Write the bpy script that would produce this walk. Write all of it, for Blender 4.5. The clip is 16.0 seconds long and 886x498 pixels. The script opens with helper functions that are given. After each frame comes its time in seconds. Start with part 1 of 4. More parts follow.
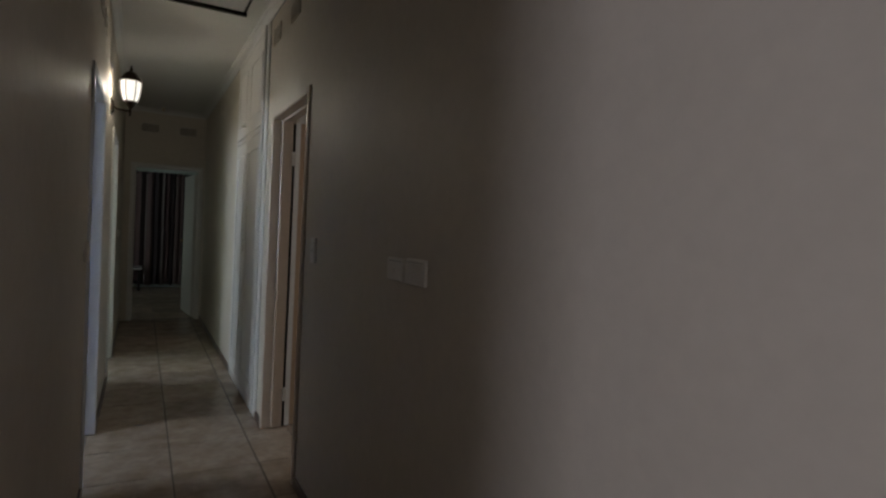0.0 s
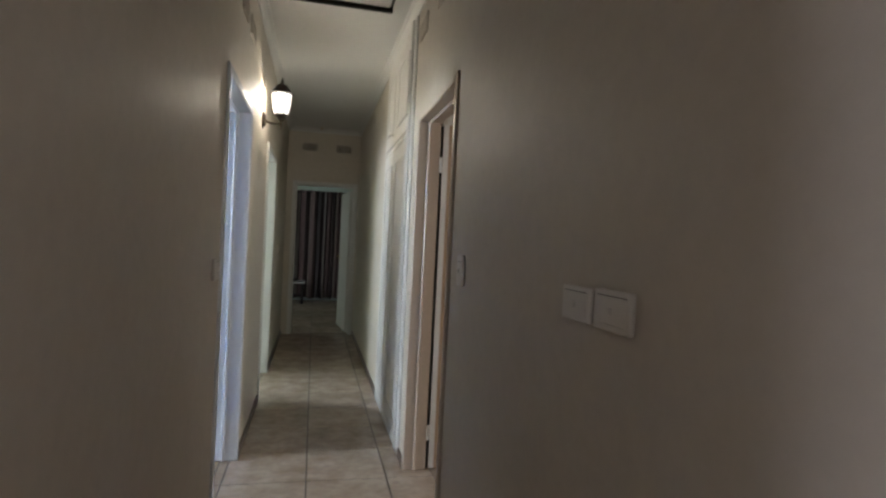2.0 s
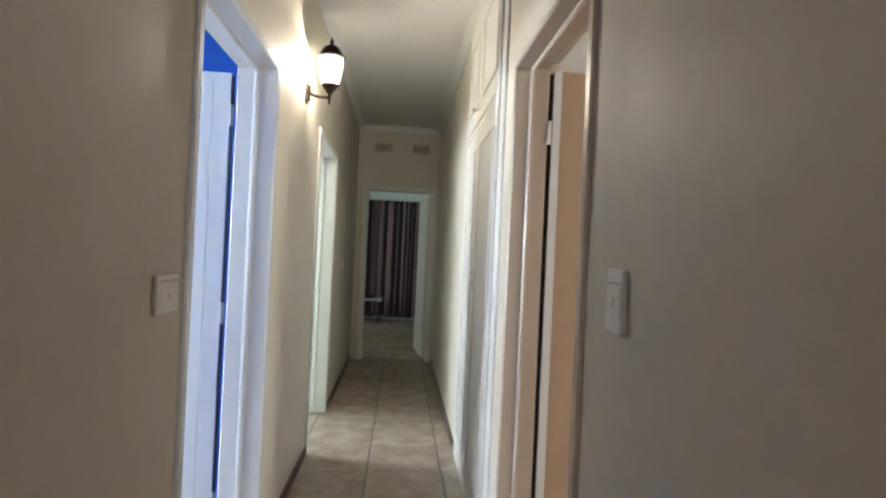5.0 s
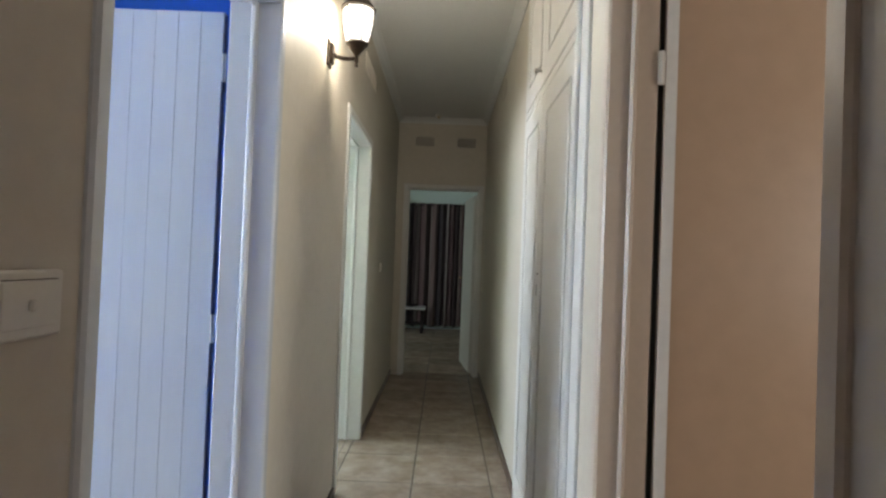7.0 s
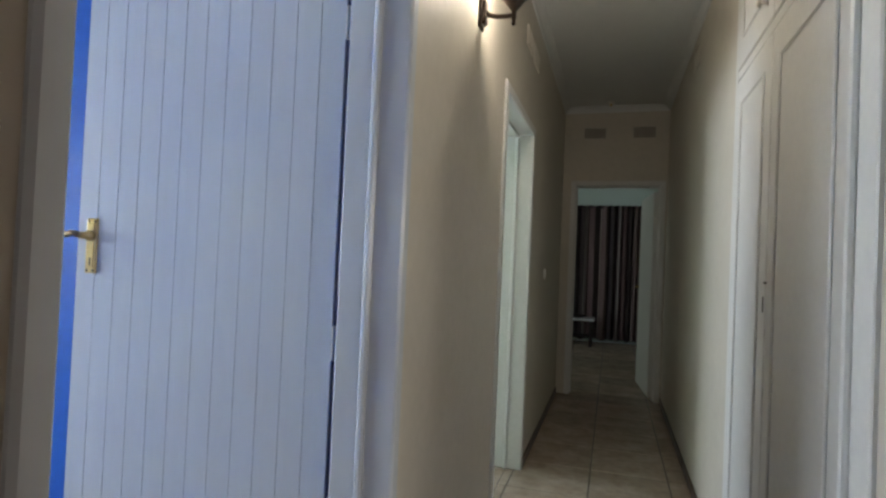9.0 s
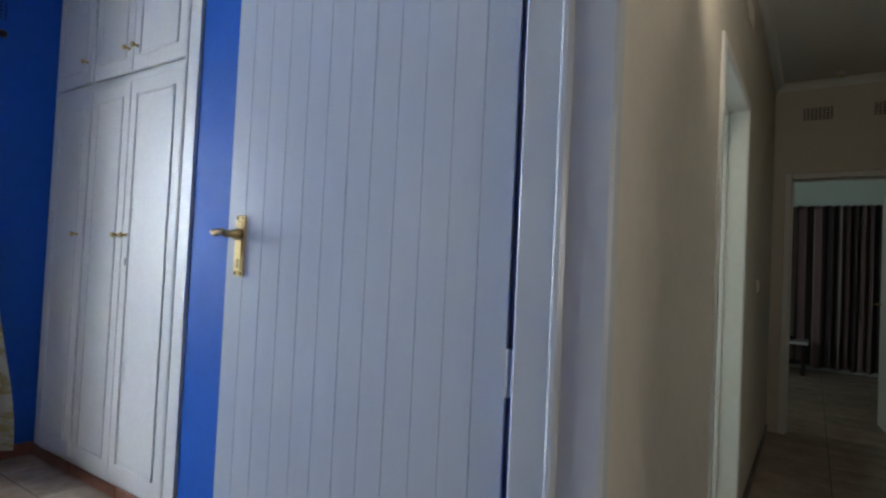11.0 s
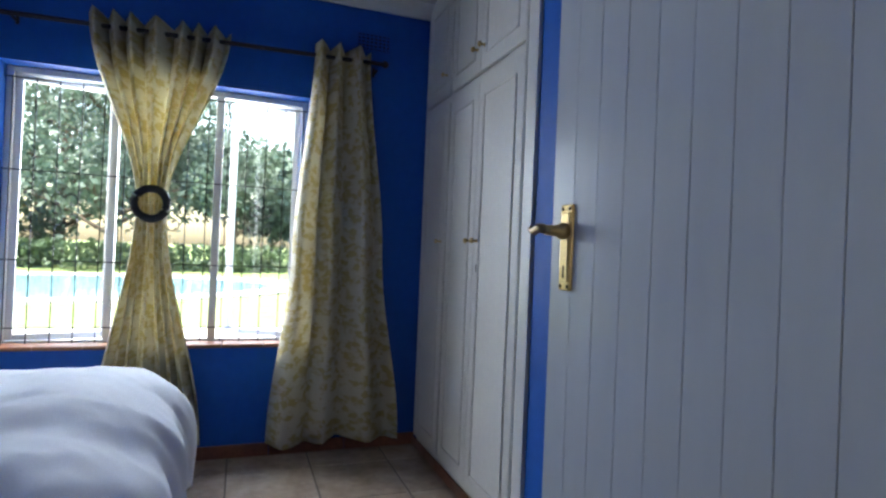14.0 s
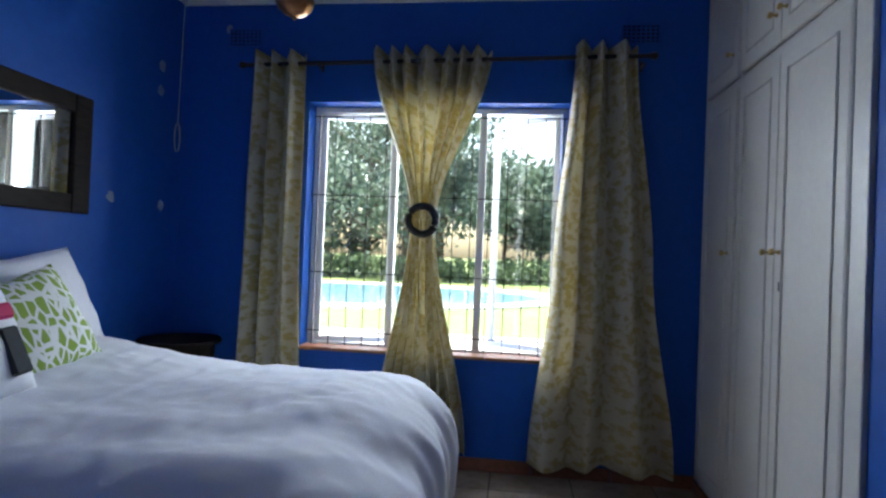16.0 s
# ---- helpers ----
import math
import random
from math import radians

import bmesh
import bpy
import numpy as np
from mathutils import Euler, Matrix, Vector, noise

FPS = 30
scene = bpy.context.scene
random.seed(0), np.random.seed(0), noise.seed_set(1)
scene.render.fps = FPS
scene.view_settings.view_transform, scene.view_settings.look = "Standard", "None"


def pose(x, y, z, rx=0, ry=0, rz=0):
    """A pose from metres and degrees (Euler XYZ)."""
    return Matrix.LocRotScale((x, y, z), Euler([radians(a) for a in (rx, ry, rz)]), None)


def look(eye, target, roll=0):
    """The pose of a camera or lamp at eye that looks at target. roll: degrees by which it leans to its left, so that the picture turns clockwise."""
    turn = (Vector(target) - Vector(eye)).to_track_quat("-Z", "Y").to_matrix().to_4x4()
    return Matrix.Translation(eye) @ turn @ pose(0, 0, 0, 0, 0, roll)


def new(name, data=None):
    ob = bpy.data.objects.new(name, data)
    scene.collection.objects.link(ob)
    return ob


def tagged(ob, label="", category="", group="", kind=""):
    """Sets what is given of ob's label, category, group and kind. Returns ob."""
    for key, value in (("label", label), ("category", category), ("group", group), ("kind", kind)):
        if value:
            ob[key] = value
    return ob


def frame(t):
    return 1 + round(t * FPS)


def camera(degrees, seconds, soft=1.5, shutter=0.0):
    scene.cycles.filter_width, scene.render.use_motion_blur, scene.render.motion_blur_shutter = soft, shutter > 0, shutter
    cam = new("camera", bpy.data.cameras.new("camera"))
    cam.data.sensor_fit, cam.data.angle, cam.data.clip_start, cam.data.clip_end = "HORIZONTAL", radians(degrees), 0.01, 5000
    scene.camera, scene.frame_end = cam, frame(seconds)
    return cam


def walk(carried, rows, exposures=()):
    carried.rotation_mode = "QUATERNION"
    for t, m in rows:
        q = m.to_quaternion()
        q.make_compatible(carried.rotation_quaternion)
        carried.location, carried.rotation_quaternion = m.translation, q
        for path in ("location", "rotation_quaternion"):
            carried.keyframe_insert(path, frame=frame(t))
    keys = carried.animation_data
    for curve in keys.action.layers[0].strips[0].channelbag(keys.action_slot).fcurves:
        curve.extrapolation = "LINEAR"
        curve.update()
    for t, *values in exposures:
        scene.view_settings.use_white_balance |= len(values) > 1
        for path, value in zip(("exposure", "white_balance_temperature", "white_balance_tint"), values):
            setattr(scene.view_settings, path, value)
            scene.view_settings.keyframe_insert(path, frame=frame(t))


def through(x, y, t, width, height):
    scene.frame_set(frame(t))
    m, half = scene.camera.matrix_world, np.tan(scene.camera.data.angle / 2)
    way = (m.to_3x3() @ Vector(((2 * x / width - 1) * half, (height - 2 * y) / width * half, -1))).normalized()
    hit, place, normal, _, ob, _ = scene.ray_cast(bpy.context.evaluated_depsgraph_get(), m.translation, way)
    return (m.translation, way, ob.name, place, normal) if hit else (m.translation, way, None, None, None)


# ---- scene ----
cam = camera(77.0, 16.0, soft=2.5)
PATH = [
    (0, (0.234, 1.043, 1.362), (1.188, 2.8, 1.305), 2.9),
    (0.5, (0.281, 1.15, 1.361), (1.083, 2.981, 1.314), 2.9),
    (1, (0.335, 1.314, 1.359), (1.016, 3.195, 1.32), 2.9),
    (1.5, (0.369, 1.473, 1.362), (0.931, 3.392, 1.328), 2.9),
    (2, (0.405, 1.6, 1.357), (0.857, 3.548, 1.33), 2.8),
    (2.5, (0.483, 1.772, 1.363), (0.84, 3.74, 1.342), 2.8),
    (3, (0.549, 1.928, 1.356), (0.829, 3.908, 1.34), 2.7),
    (3.5, (0.566, 2.074, 1.333), (0.792, 4.061, 1.325), 2.6),
    (4, (0.553, 2.297, 1.333), (0.749, 4.287, 1.332), 2.6),
    (6.5, (0.573, 3.172, 1.288), (0.628, 5.171, 1.32), 2.4),
    (7, (0.55, 3.332, 1.275), (0.547, 5.332, 1.311), 2.2),
    (7.5, (0.552, 3.472, 1.263), (0.453, 5.469, 1.305), 2.3),
    (8, (0.554, 3.611, 1.267), (0.313, 5.596, 1.311), 2.4),
    (8.5, (0.54, 3.727, 1.263), (0.121, 5.682, 1.306), 2.4),
    (9, (0.502, 3.809, 1.252), (-0.08, 5.722, 1.292), 2.5),
    (9.2, (0.48, 3.85, 1.249), (-0.161, 5.745, 1.29), 2.5),
    (11.3, (0.276, 4.215, 1.225), (-0.928, 5.806, 1.275), 2.75),
    (11.5, (0.266, 4.256, 1.228), (-1.012, 5.794, 1.274), 2.8),
    (12, (0.233, 4.325, 1.236), (-1.213, 5.706, 1.269), 3.2),
    (12.5, (0.185, 4.38, 1.216), (-1.421, 5.573, 1.248), 2.8),
    (13, (0.134, 4.411, 1.214), (-1.583, 5.437, 1.241), 2.7),
    (13.5, (0.035, 4.493, 1.23), (-1.775, 5.343, 1.248), 2.5),
    (14, (-0.076, 4.525, 1.228), (-1.957, 5.204, 1.243), 2.4),
    (14.5, (-0.135, 4.537, 1.212), (-2.073, 5.029, 1.234), 2.2),
    (15, (-0.189, 4.514, 1.222), (-2.167, 4.809, 1.244), 2.1),
    (15.5, (-0.244, 4.532, 1.23), (-2.244, 4.549, 1.252), 2.2),
    (16, (-0.271, 4.575, 1.229), (-2.255, 4.327, 1.253), 2.3),
]
walk(cam, [(t, look(eye, target, roll)) for t, eye, target, roll in PATH],
     [(0, 2.75), (0.5, 3.25), (1.0, 3.5), (2.0, 4.0), (3.0, 4.35), (4.0, 4.9), (6.5, 4.5), (7.5, 4.1), (9.0, 3.75), (11.5, 3.25), (13.0, 2.82), (14.5, 2.47), (16.0, 2.25)])

# world: overcast bright sky
world = bpy.data.worlds.new("sky")
scene.world = world
world.use_nodes = True
wn = world.node_tree.nodes
sky = wn.new("ShaderNodeTexSky")
sky.sky_type, sky.sun_disc = "NISHITA", False
sky.sun_elevation, sky.sun_rotation = radians(58), radians(200)
sky.air_density, sky.dust_density = 1.4, 3.0
world.node_tree.links.new(sky.outputs[0], wn["Background"].inputs[0])
wn["Background"].inputs[1].default_value = 0.15


def lamp(name, kind, energy, colour, m, size=(1, 1), angle=None):
    data = bpy.data.lights.new(name, kind)
    data.energy, data.color = energy, colour
    if kind == "AREA":
        data.shape, data.size, data.size_y = "RECTANGLE", size[0], size[1]
    if kind == "POINT":
        data.shadow_soft_size = size[0]
    if angle:
        data.angle = radians(angle)
    ob = new(name, data)
    ob.matrix_world = m
    return ob


DAY = (0.77, 0.87, 1.0)
lamp("sun", "SUN", 5.0, (1.0, 0.97, 0.92), look((0, 0, 0), (-0.3, 0.35, -0.9)), angle=4)
lamp("bedroom_daylight", "AREA", 23.5, DAY, look((-4.2, 4.1, 1.72), (-2.6, 4.05, 1.0)), (1.5, 1.4))
lamp("lounge_daylight", "AREA", 9.5, (0.86, 0.85, 1.0), look((-3.9, -1.0, 1.5), (0, -0.6, 1.2)), (1.5, 1.6))
lamp("second_room_daylight", "AREA", 11, DAY, look((-3.4, 7.6, 1.5), (0, 7.0, 1.2)), (1.4, 1.3))
lamp("far_room_daylight", "AREA", 0.7, (0.82, 0.95, 0.9), look((-2.3, 11.0, 1.6), (0.5, 11.3, 1.4)), (1.2, 1.2))
# side room: added fill that brightens the peach door, no window behind it
lamp("side_room_fill", "AREA", 3.4, (1.0, 0.95, 0.88), look((4.1, 3.3, 1.5), (1.6, 4.6, 1.2)), (1.2, 1.2))
lamp("lantern_bulb", "POINT", 0.8, (1.0, 0.9, 0.74), pose(0.135, 5.76, 2.295), (0.03, 0.03))

# ---- materials ----


def material(name, colour, rough=0.6, metal=0.0, grain=0.0, grain_scale=60.0, stain=0.0, stain_scale=2.0,
             stain_colour=None, bump=0.0, bump_scale=90.0, spread=0.0, coat=0.0, stretch=None, in_world=False, spec=0.5):
    m = bpy.data.materials.new(name)
    m.use_nodes = True
    n, l = m.node_tree.nodes, m.node_tree.links
    p = n["Principled BSDF"]
    p.inputs["Roughness"].default_value, p.inputs["Metallic"].default_value = rough, metal
    p.inputs["Coat Weight"].default_value, p.inputs["Specular IOR Level"].default_value = coat, spec
    tex = n.new("ShaderNodeTexCoord")
    src = n.new("ShaderNodeNewGeometry").outputs["Position"] if in_world else tex.outputs["Object"]
    if stretch:
        mp = n.new("ShaderNodeMapping")
        mp.inputs["Scale"].default_value = stretch
        l.new(src, mp.inputs[0])
        src = mp.outputs[0]

    def noise_tex(scale, detail=4):
        t = n.new("ShaderNodeTexNoise")
        t.inputs["Scale"].default_value, t.inputs["Detail"].default_value = scale, detail
        l.new(src, t.inputs["Vector"])
        return t.outputs[0]

    def mix(fac, a, b, kind="MIX"):
        x = n.new("ShaderNodeMix")
        x.data_type, x.blend_type = "RGBA", kind
        for sock, v in ((x.inputs[0], fac), (x.inputs[6], a), (x.inputs[7], b)):
            if hasattr(v, "node"):
                l.new(v, sock)
            else:
                sock.default_value = v if isinstance(v, float) else (*v, 1)
        return x.outputs[2]

    def ramp(v, lo, hi, a=0.0, b=1.0):
        r = n.new("ShaderNodeMapRange")
        l.new(v, r.inputs[0])
        for i, w in enumerate((lo, hi, a, b)):
            r.inputs[i + 1].default_value = w
        return r.outputs[0]

    out = mix(0.0, colour, colour)
    if stain:
        dark = stain_colour or tuple(c * 0.6 for c in colour)
        out = mix(ramp(noise_tex(stain_scale), 0.28, 0.74, 0.0, stain), out, dark)
    if grain:
        g = ramp(noise_tex(grain_scale, 6), 0.3, 0.7, 1 - grain, 1 + grain)
        out = mix(1.0, out, g, "MULTIPLY")
    if spread:
        info = n.new("ShaderNodeObjectInfo")
        out = mix(1.0, out, ramp(info.outputs["Random"], 0, 1, 1 - spread, 1 + spread), "MULTIPLY")
    l.new(out, p.inputs["Base Color"])
    if rough < 0.75 and metal < 0.5 and not in_world:
        l.new(ramp(noise_tex(7.0), 0.3, 0.7, rough - (0.012 if rough < 0.4 else 0.05), rough + (0.012 if rough < 0.4 else 0.06)), p.inputs["Roughness"])
    if bump:
        b = n.new("ShaderNodeBump")
        b.inputs["Strength"].default_value, b.inputs["Distance"].default_value = bump, 0.004
        l.new(noise_tex(bump_scale, 5), b.inputs["Height"])
        l.new(b.outputs[0], p.inputs["Normal"])
    return m


CREAM = material("cream_wall_paint", (0.56, 0.51, 0.43), 0.55, grain=0.03, grain_scale=25, stain=0.16, stain_scale=1.1, bump=0.22, bump_scale=16)
BLUE = material("blue_wall_paint", (0.004, 0.09, 0.42), 0.6, grain=0.06, grain_scale=20, stain=0.2, stain_scale=1.4, bump=0.18, bump_scale=18, spec=0.3)
CEIL = material("ceiling_paint", (0.66, 0.66, 0.64), 0.7, grain=0.02, stain=0.1, stain_scale=1.5, bump=0.1)
ROOM = material("plain_room_paint", (0.55, 0.56, 0.5), 0.6, grain=0.03, stain=0.12, bump=0.1)
MINT = material("pale_green_room_paint", (0.5, 0.58, 0.5), 0.6, grain=0.03, stain=0.12, bump=0.1)
BROWNROOM = material("terracotta_room_paint", (0.28, 0.17, 0.11), 0.6, grain=0.03, stain=0.12, bump=0.1)
WHITE = material("white_gloss_paint", (0.62, 0.61, 0.585), 0.36, spec=0.3, grain=0.03, grain_scale=40, stain=0.05, stain_scale=2, stain_colour=(0.6, 0.58, 0.53), bump=0.05, bump_scale=30)
DOORW = material("white_door_gloss", (0.63, 0.66, 0.69), 0.24, grain=0.02, grain_scale=30, stain=0.05, stain_scale=3, bump=0.10, bump_scale=22, stretch=(1, 1, 0.2))
PEACH = material("peach_brown_door_paint", (0.40, 0.28, 0.19), 0.34, grain=0.04, grain_scale=14, stain=0.06, stain_scale=2, bump=0.05, bump_scale=25)
JAMB = material("beige_frame_paint", (0.5, 0.42, 0.34), 0.34, grain=0.03, stain=0.05, bump=0.08)
TILE = material("glazed_floor_tile", (0.42, 0.345, 0.275), 0.25, grain=0.10, grain_scale=22, stain=0.8, stain_scale=6.5, stain_colour=(0.23, 0.165, 0.11), bump=0.025, bump_scale=18, spread=0.1, in_world=True)
GROUT = material("floor_grout", (0.08, 0.065, 0.055), 0.9, grain=0.2, bump=0.3)
SKIRTD = material("dark_brown_skirting", (0.09, 0.05, 0.035), 0.35, grain=0.2, stain=0.4, spread=0.1, bump=0.1)
SKIRTR = material("terracotta_skirting_tile", (0.20, 0.075, 0.04), 0.4, grain=0.2, grain_scale=30, stain=0.5, stain_scale=6, spread=0.12, bump=0.2)
PLASTIC = material("ivory_switch_plastic", (0.66, 0.63, 0.57), 0.3, grain=0.02, stain=0.05)
# near-black that paints the shade in gaps, holes and recesses
GAPSHADE = material("dark_recess_shade", (0.012, 0.011, 0.01), 0.9)
# navy that paints the shade in the bedroom door's hinge gap
NAVYSHADE = material("navy_gap_shade", (0.006, 0.01, 0.055), 0.6)
BRASS = material("worn_brass", (0.62, 0.45, 0.2), 0.28, 1.0, grain=0.12, grain_scale=80, stain=0.4, stain_scale=30, stain_colour=(0.25, 0.17, 0.07))
AGED = material("aged_brass", (0.26, 0.18, 0.09), 0.36, 1.0, grain=0.15, grain_scale=60, stain=0.4, stain_scale=20)
BRONZE = material("bronze_lantern_metal", (0.055, 0.04, 0.03), 0.42, 0.7, grain=0.3, bump=0.3)
IRON = material("black_wrought_iron", (0.02, 0.02, 0.021), 0.5, 0.5, grain=0.2, bump=0.2)
RODM = material("dark_curtain_rod", (0.03, 0.024, 0.02), 0.4, 0.4, grain=0.2)
STEEL = material("white_window_steel", (0.8, 0.79, 0.76), 0.35, grain=0.03, stain=0.15, stain_scale=9, bump=0.1)
SILLM = material("terracotta_sill_tile", (0.32, 0.12, 0.055), 0.35, grain=0.2, stain=0.4, stain_scale=6, bump=0.2, spread=0.1)
LINEN = material("white_cotton", (0.72, 0.73, 0.78), 0.85, grain=0.04, grain_scale=200, stain=0.08, stain_scale=4, bump=0.25, bump_scale=14)
DARKWOOD = material("dark_stained_wood", (0.016, 0.011, 0.009), 0.6, grain=0.4, grain_scale=18, stain=0.4, stain_scale=5, bump=0.2, stretch=(1, 1, 6), spec=0.15)
COPPER = material("copper_brown_metal", (0.3, 0.14, 0.06), 0.3, 0.8, grain=0.2, stain=0.3, stain_scale=12)
BLACK = material("black_beads", (0.012, 0.013, 0.018), 0.55, grain=0.3, bump=0.5)
PALETOP = material("pale_grey_tabletop", (0.4, 0.4, 0.38), 0.4, grain=0.1, stain=0.2)
PATCH = material("grey_filler_patch", (0.22, 0.27, 0.4), 0.8, grain=0.2, grain_scale=80, stain=0.4, stain_scale=50)
CORDM = material("white_cord", (0.5, 0.48, 0.42), 0.7, grain=0.1)
LAWN = material("lawn_grass", (0.14, 0.2, 0.06), 0.9, grain=0.4, grain_scale=3, stain=0.5, stain_scale=0.3, stain_colour=(0.22, 0.24, 0.09), bump=0.5)
PAVING = material("pale_terrace_concrete", (0.52, 0.5, 0.46), 0.8, grain=0.15, grain_scale=4, stain=0.3, stain_scale=0.7, bump=0.3)
POOLW = material("pool_water", (0.2, 0.38, 0.47), 0.06, grain=0.1, grain_scale=1.0, bump=0.15, bump_scale=3)
BARK = material("tree_bark", (0.09, 0.065, 0.045), 0.9, grain=0.4, grain_scale=8, stain=0.4, stain_scale=3, bump=0.6, stretch=(3, 3, 1))
PINK = material("pink_print", (0.55, 0.03, 0.12), 0.85, grain=0.05)
CHAR = material("charcoal_print", (0.03, 0.035, 0.04), 0.85, grain=0.1)
OUTW = material("outside_plaster", (0.5, 0.47, 0.4), 0.8, grain=0.1, stain=0.2, bump=0.3)


def leaf_material(name, a, b):
    m = bpy.data.materials.new(name)
    m.use_nodes = True
    n, l = m.node_tree.nodes, m.node_tree.links
    p = n["Principled BSDF"]
    g, r = n.new("ShaderNodeNewGeometry"), n.new("ShaderNodeMix")
    r.data_type = "RGBA"
    r.inputs[6].default_value, r.inputs[7].default_value = (*a, 1), (*b, 1)
    l.new(g.outputs["Random Per Island"], r.inputs[0])
    l.new(r.outputs[2], p.inputs["Base Color"])
    p.inputs["Roughness"].default_value = 0.6
    t, mx = n.new("ShaderNodeBsdfTranslucent"), n.new("ShaderNodeMixShader")
    l.new(r.outputs[2], t.inputs[0])
    mx.inputs[0].default_value = 0.3
    l.new(p.outputs[0], mx.inputs[1])
    l.new(t.outputs[0], mx.inputs[2])
    l.new(mx.outputs[0], n["Material Output"].inputs[0])
    return m


LEAF = leaf_material("tree_leaves", (0.055, 0.095, 0.07), (0.12, 0.16, 0.115))
LEAF2 = leaf_material("shrub_leaves", (0.06, 0.1, 0.05), (0.12, 0.17, 0.085))


def cloth_material(name, colour, print_colour, through, kind):
    """Curtain cloth that lets some light through. kind: damask or stripes."""
    m = bpy.data.materials.new(name)
    m.use_nodes = True
    n, l = m.node_tree.nodes, m.node_tree.links
    p = n["Principled BSDF"]
    p.inputs["Roughness"].default_value = 0.6
    uv = n.new("ShaderNodeUVMap")
    mixn = n.new("ShaderNodeMix")
    mixn.data_type = "RGBA"
    if kind == "damask":
        vo, no, mr = n.new("ShaderNodeTexVoronoi"), n.new("ShaderNodeTexNoise"), n.new("ShaderNodeMapRange")
        vo.feature = "SMOOTH_F1"
        vo.inputs["Scale"].default_value, no.inputs["Scale"].default_value = 24, 46
        ad = n.new("ShaderNodeMath")
        l.new(uv.outputs[0], vo.inputs["Vector"])
        l.new(uv.outputs[0], no.inputs["Vector"])
        l.new(vo.outputs["Distance"], ad.inputs[0])
        l.new(no.outputs[0], ad.inputs[1])
        l.new(ad.outputs[0], mr.inputs[0])
        mr.inputs[1].default_value, mr.inputs[2].default_value = 0.76, 1.0
        l.new(mr.outputs[0], mixn.inputs[0])
        mixn.inputs[6].default_value, mixn.inputs[7].default_value = (*print_colour, 1), (*colour, 1)
        rr = n.new("ShaderNodeMapRange")
        l.new(mr.outputs[0], rr.inputs[0])
        rr.inputs[3].default_value, rr.inputs[4].default_value = 0.36, 0.66
        l.new(rr.outputs[0], p.inputs["Roughness"])
    else:
        sx, cr = n.new("ShaderNodeSeparateXYZ"), n.new("ShaderNodeValToRGB")
        ml, fr = n.new("ShaderNodeMath"), n.new("ShaderNodeMath")
        l.new(uv.outputs[0], sx.inputs[0])
        ml.operation, fr.operation = "MULTIPLY", "FRACT"
        ml.inputs[1].default_value = 1.2
        l.new(sx.outputs[0], ml.inputs[0])
        l.new(ml.outputs[0], fr.inputs[0])
        l.new(fr.outputs[0], cr.inputs[0])
        e = cr.color_ramp
        e.interpolation = "CONSTANT"
        e.elements[0].color, e.elements[1].color = (0.045, 0.03, 0.028, 1), (0.27, 0.24, 0.22, 1)
        e.elements[1].position = 0.16
        for at, c in ((0.22, (0.12, 0.075, 0.07)), (0.44, (0.045, 0.03, 0.028)), (0.58, (0.3, 0.26, 0.23)), (0.64, (0.15, 0.1, 0.09)), (0.84, (0.05, 0.04, 0.04))):
            e.elements.new(at).color = (*c, 1)
        l.new(cr.outputs[0], mixn.inputs[6])
        mixn.inputs[0].default_value = 0.0
    l.new(mixn.outputs[2], p.inputs["Base Color"])
    wv, bp = n.new("ShaderNodeTexNoise"), n.new("ShaderNodeBump")
    wv.inputs["Scale"].default_value = 60
    l.new(uv.outputs[0], wv.inputs["Vector"])
    l.new(wv.outputs[0], bp.inputs["Height"])
    bp.inputs["Strength"].default_value, bp.inputs["Distance"].default_value = 0.2, 0.003
    l.new(bp.outputs[0], p.inputs["Normal"])
    t, mx = n.new("ShaderNodeBsdfTranslucent"), n.new("ShaderNodeMixShader")
    l.new(mixn.outputs[2], t.inputs[0])
    mx.inputs[0].default_value = through
    l.new(p.outputs[0], mx.inputs[1])
    l.new(t.outputs[0], mx.inputs[2])
    l.new(mx.outputs[0], n["Material Output"].inputs[0])
    return m


DAMASK = cloth_material("damask_curtain_cloth", (0.72, 0.68, 0.54), (0.55, 0.46, 0.20), 0.38, "damask")
STRIPE = cloth_material("striped_curtain_cloth", (0.1, 0.1, 0.1), (0, 0, 0), 0.05, "stripes")


def print_material(name):
    """White cotton with a green leaf-like lattice."""
    m = bpy.data.materials.new(name)
    m.use_nodes = True
    n, l = m.node_tree.nodes, m.node_tree.links
    p = n["Principled BSDF"]
    tc, mp, vo, mr, mx = [n.new("ShaderNode" + k) for k in ("TexCoord", "Mapping", "TexVoronoi", "MapRange", "Mix")]
    mx.data_type, vo.feature = "RGBA", "DISTANCE_TO_EDGE"
    mp.inputs["Scale"].default_value = (5.5, 5.5, 3.2)
    mp.inputs["Rotation"].default_value = (0, 0.6, 0)
    l.new(tc.outputs["Object"], mp.inputs[0])
    l.new(mp.outputs[0], vo.inputs["Vector"])
    l.new(vo.outputs[0], mr.inputs[0])
    mr.inputs[1].default_value, mr.inputs[2].default_value = 0.10, 0.13
    l.new(mr.outputs[0], mx.inputs[0])
    mx.inputs[6].default_value, mx.inputs[7].default_value = (0.66, 0.67, 0.66, 1), (0.2, 0.3, 0.035, 1)
    l.new(mx.outputs[2], p.inputs["Base Color"])
    p.inputs["Roughness"].default_value = 0.85
    return m


LATTICE = print_material("green_lattice_cotton")


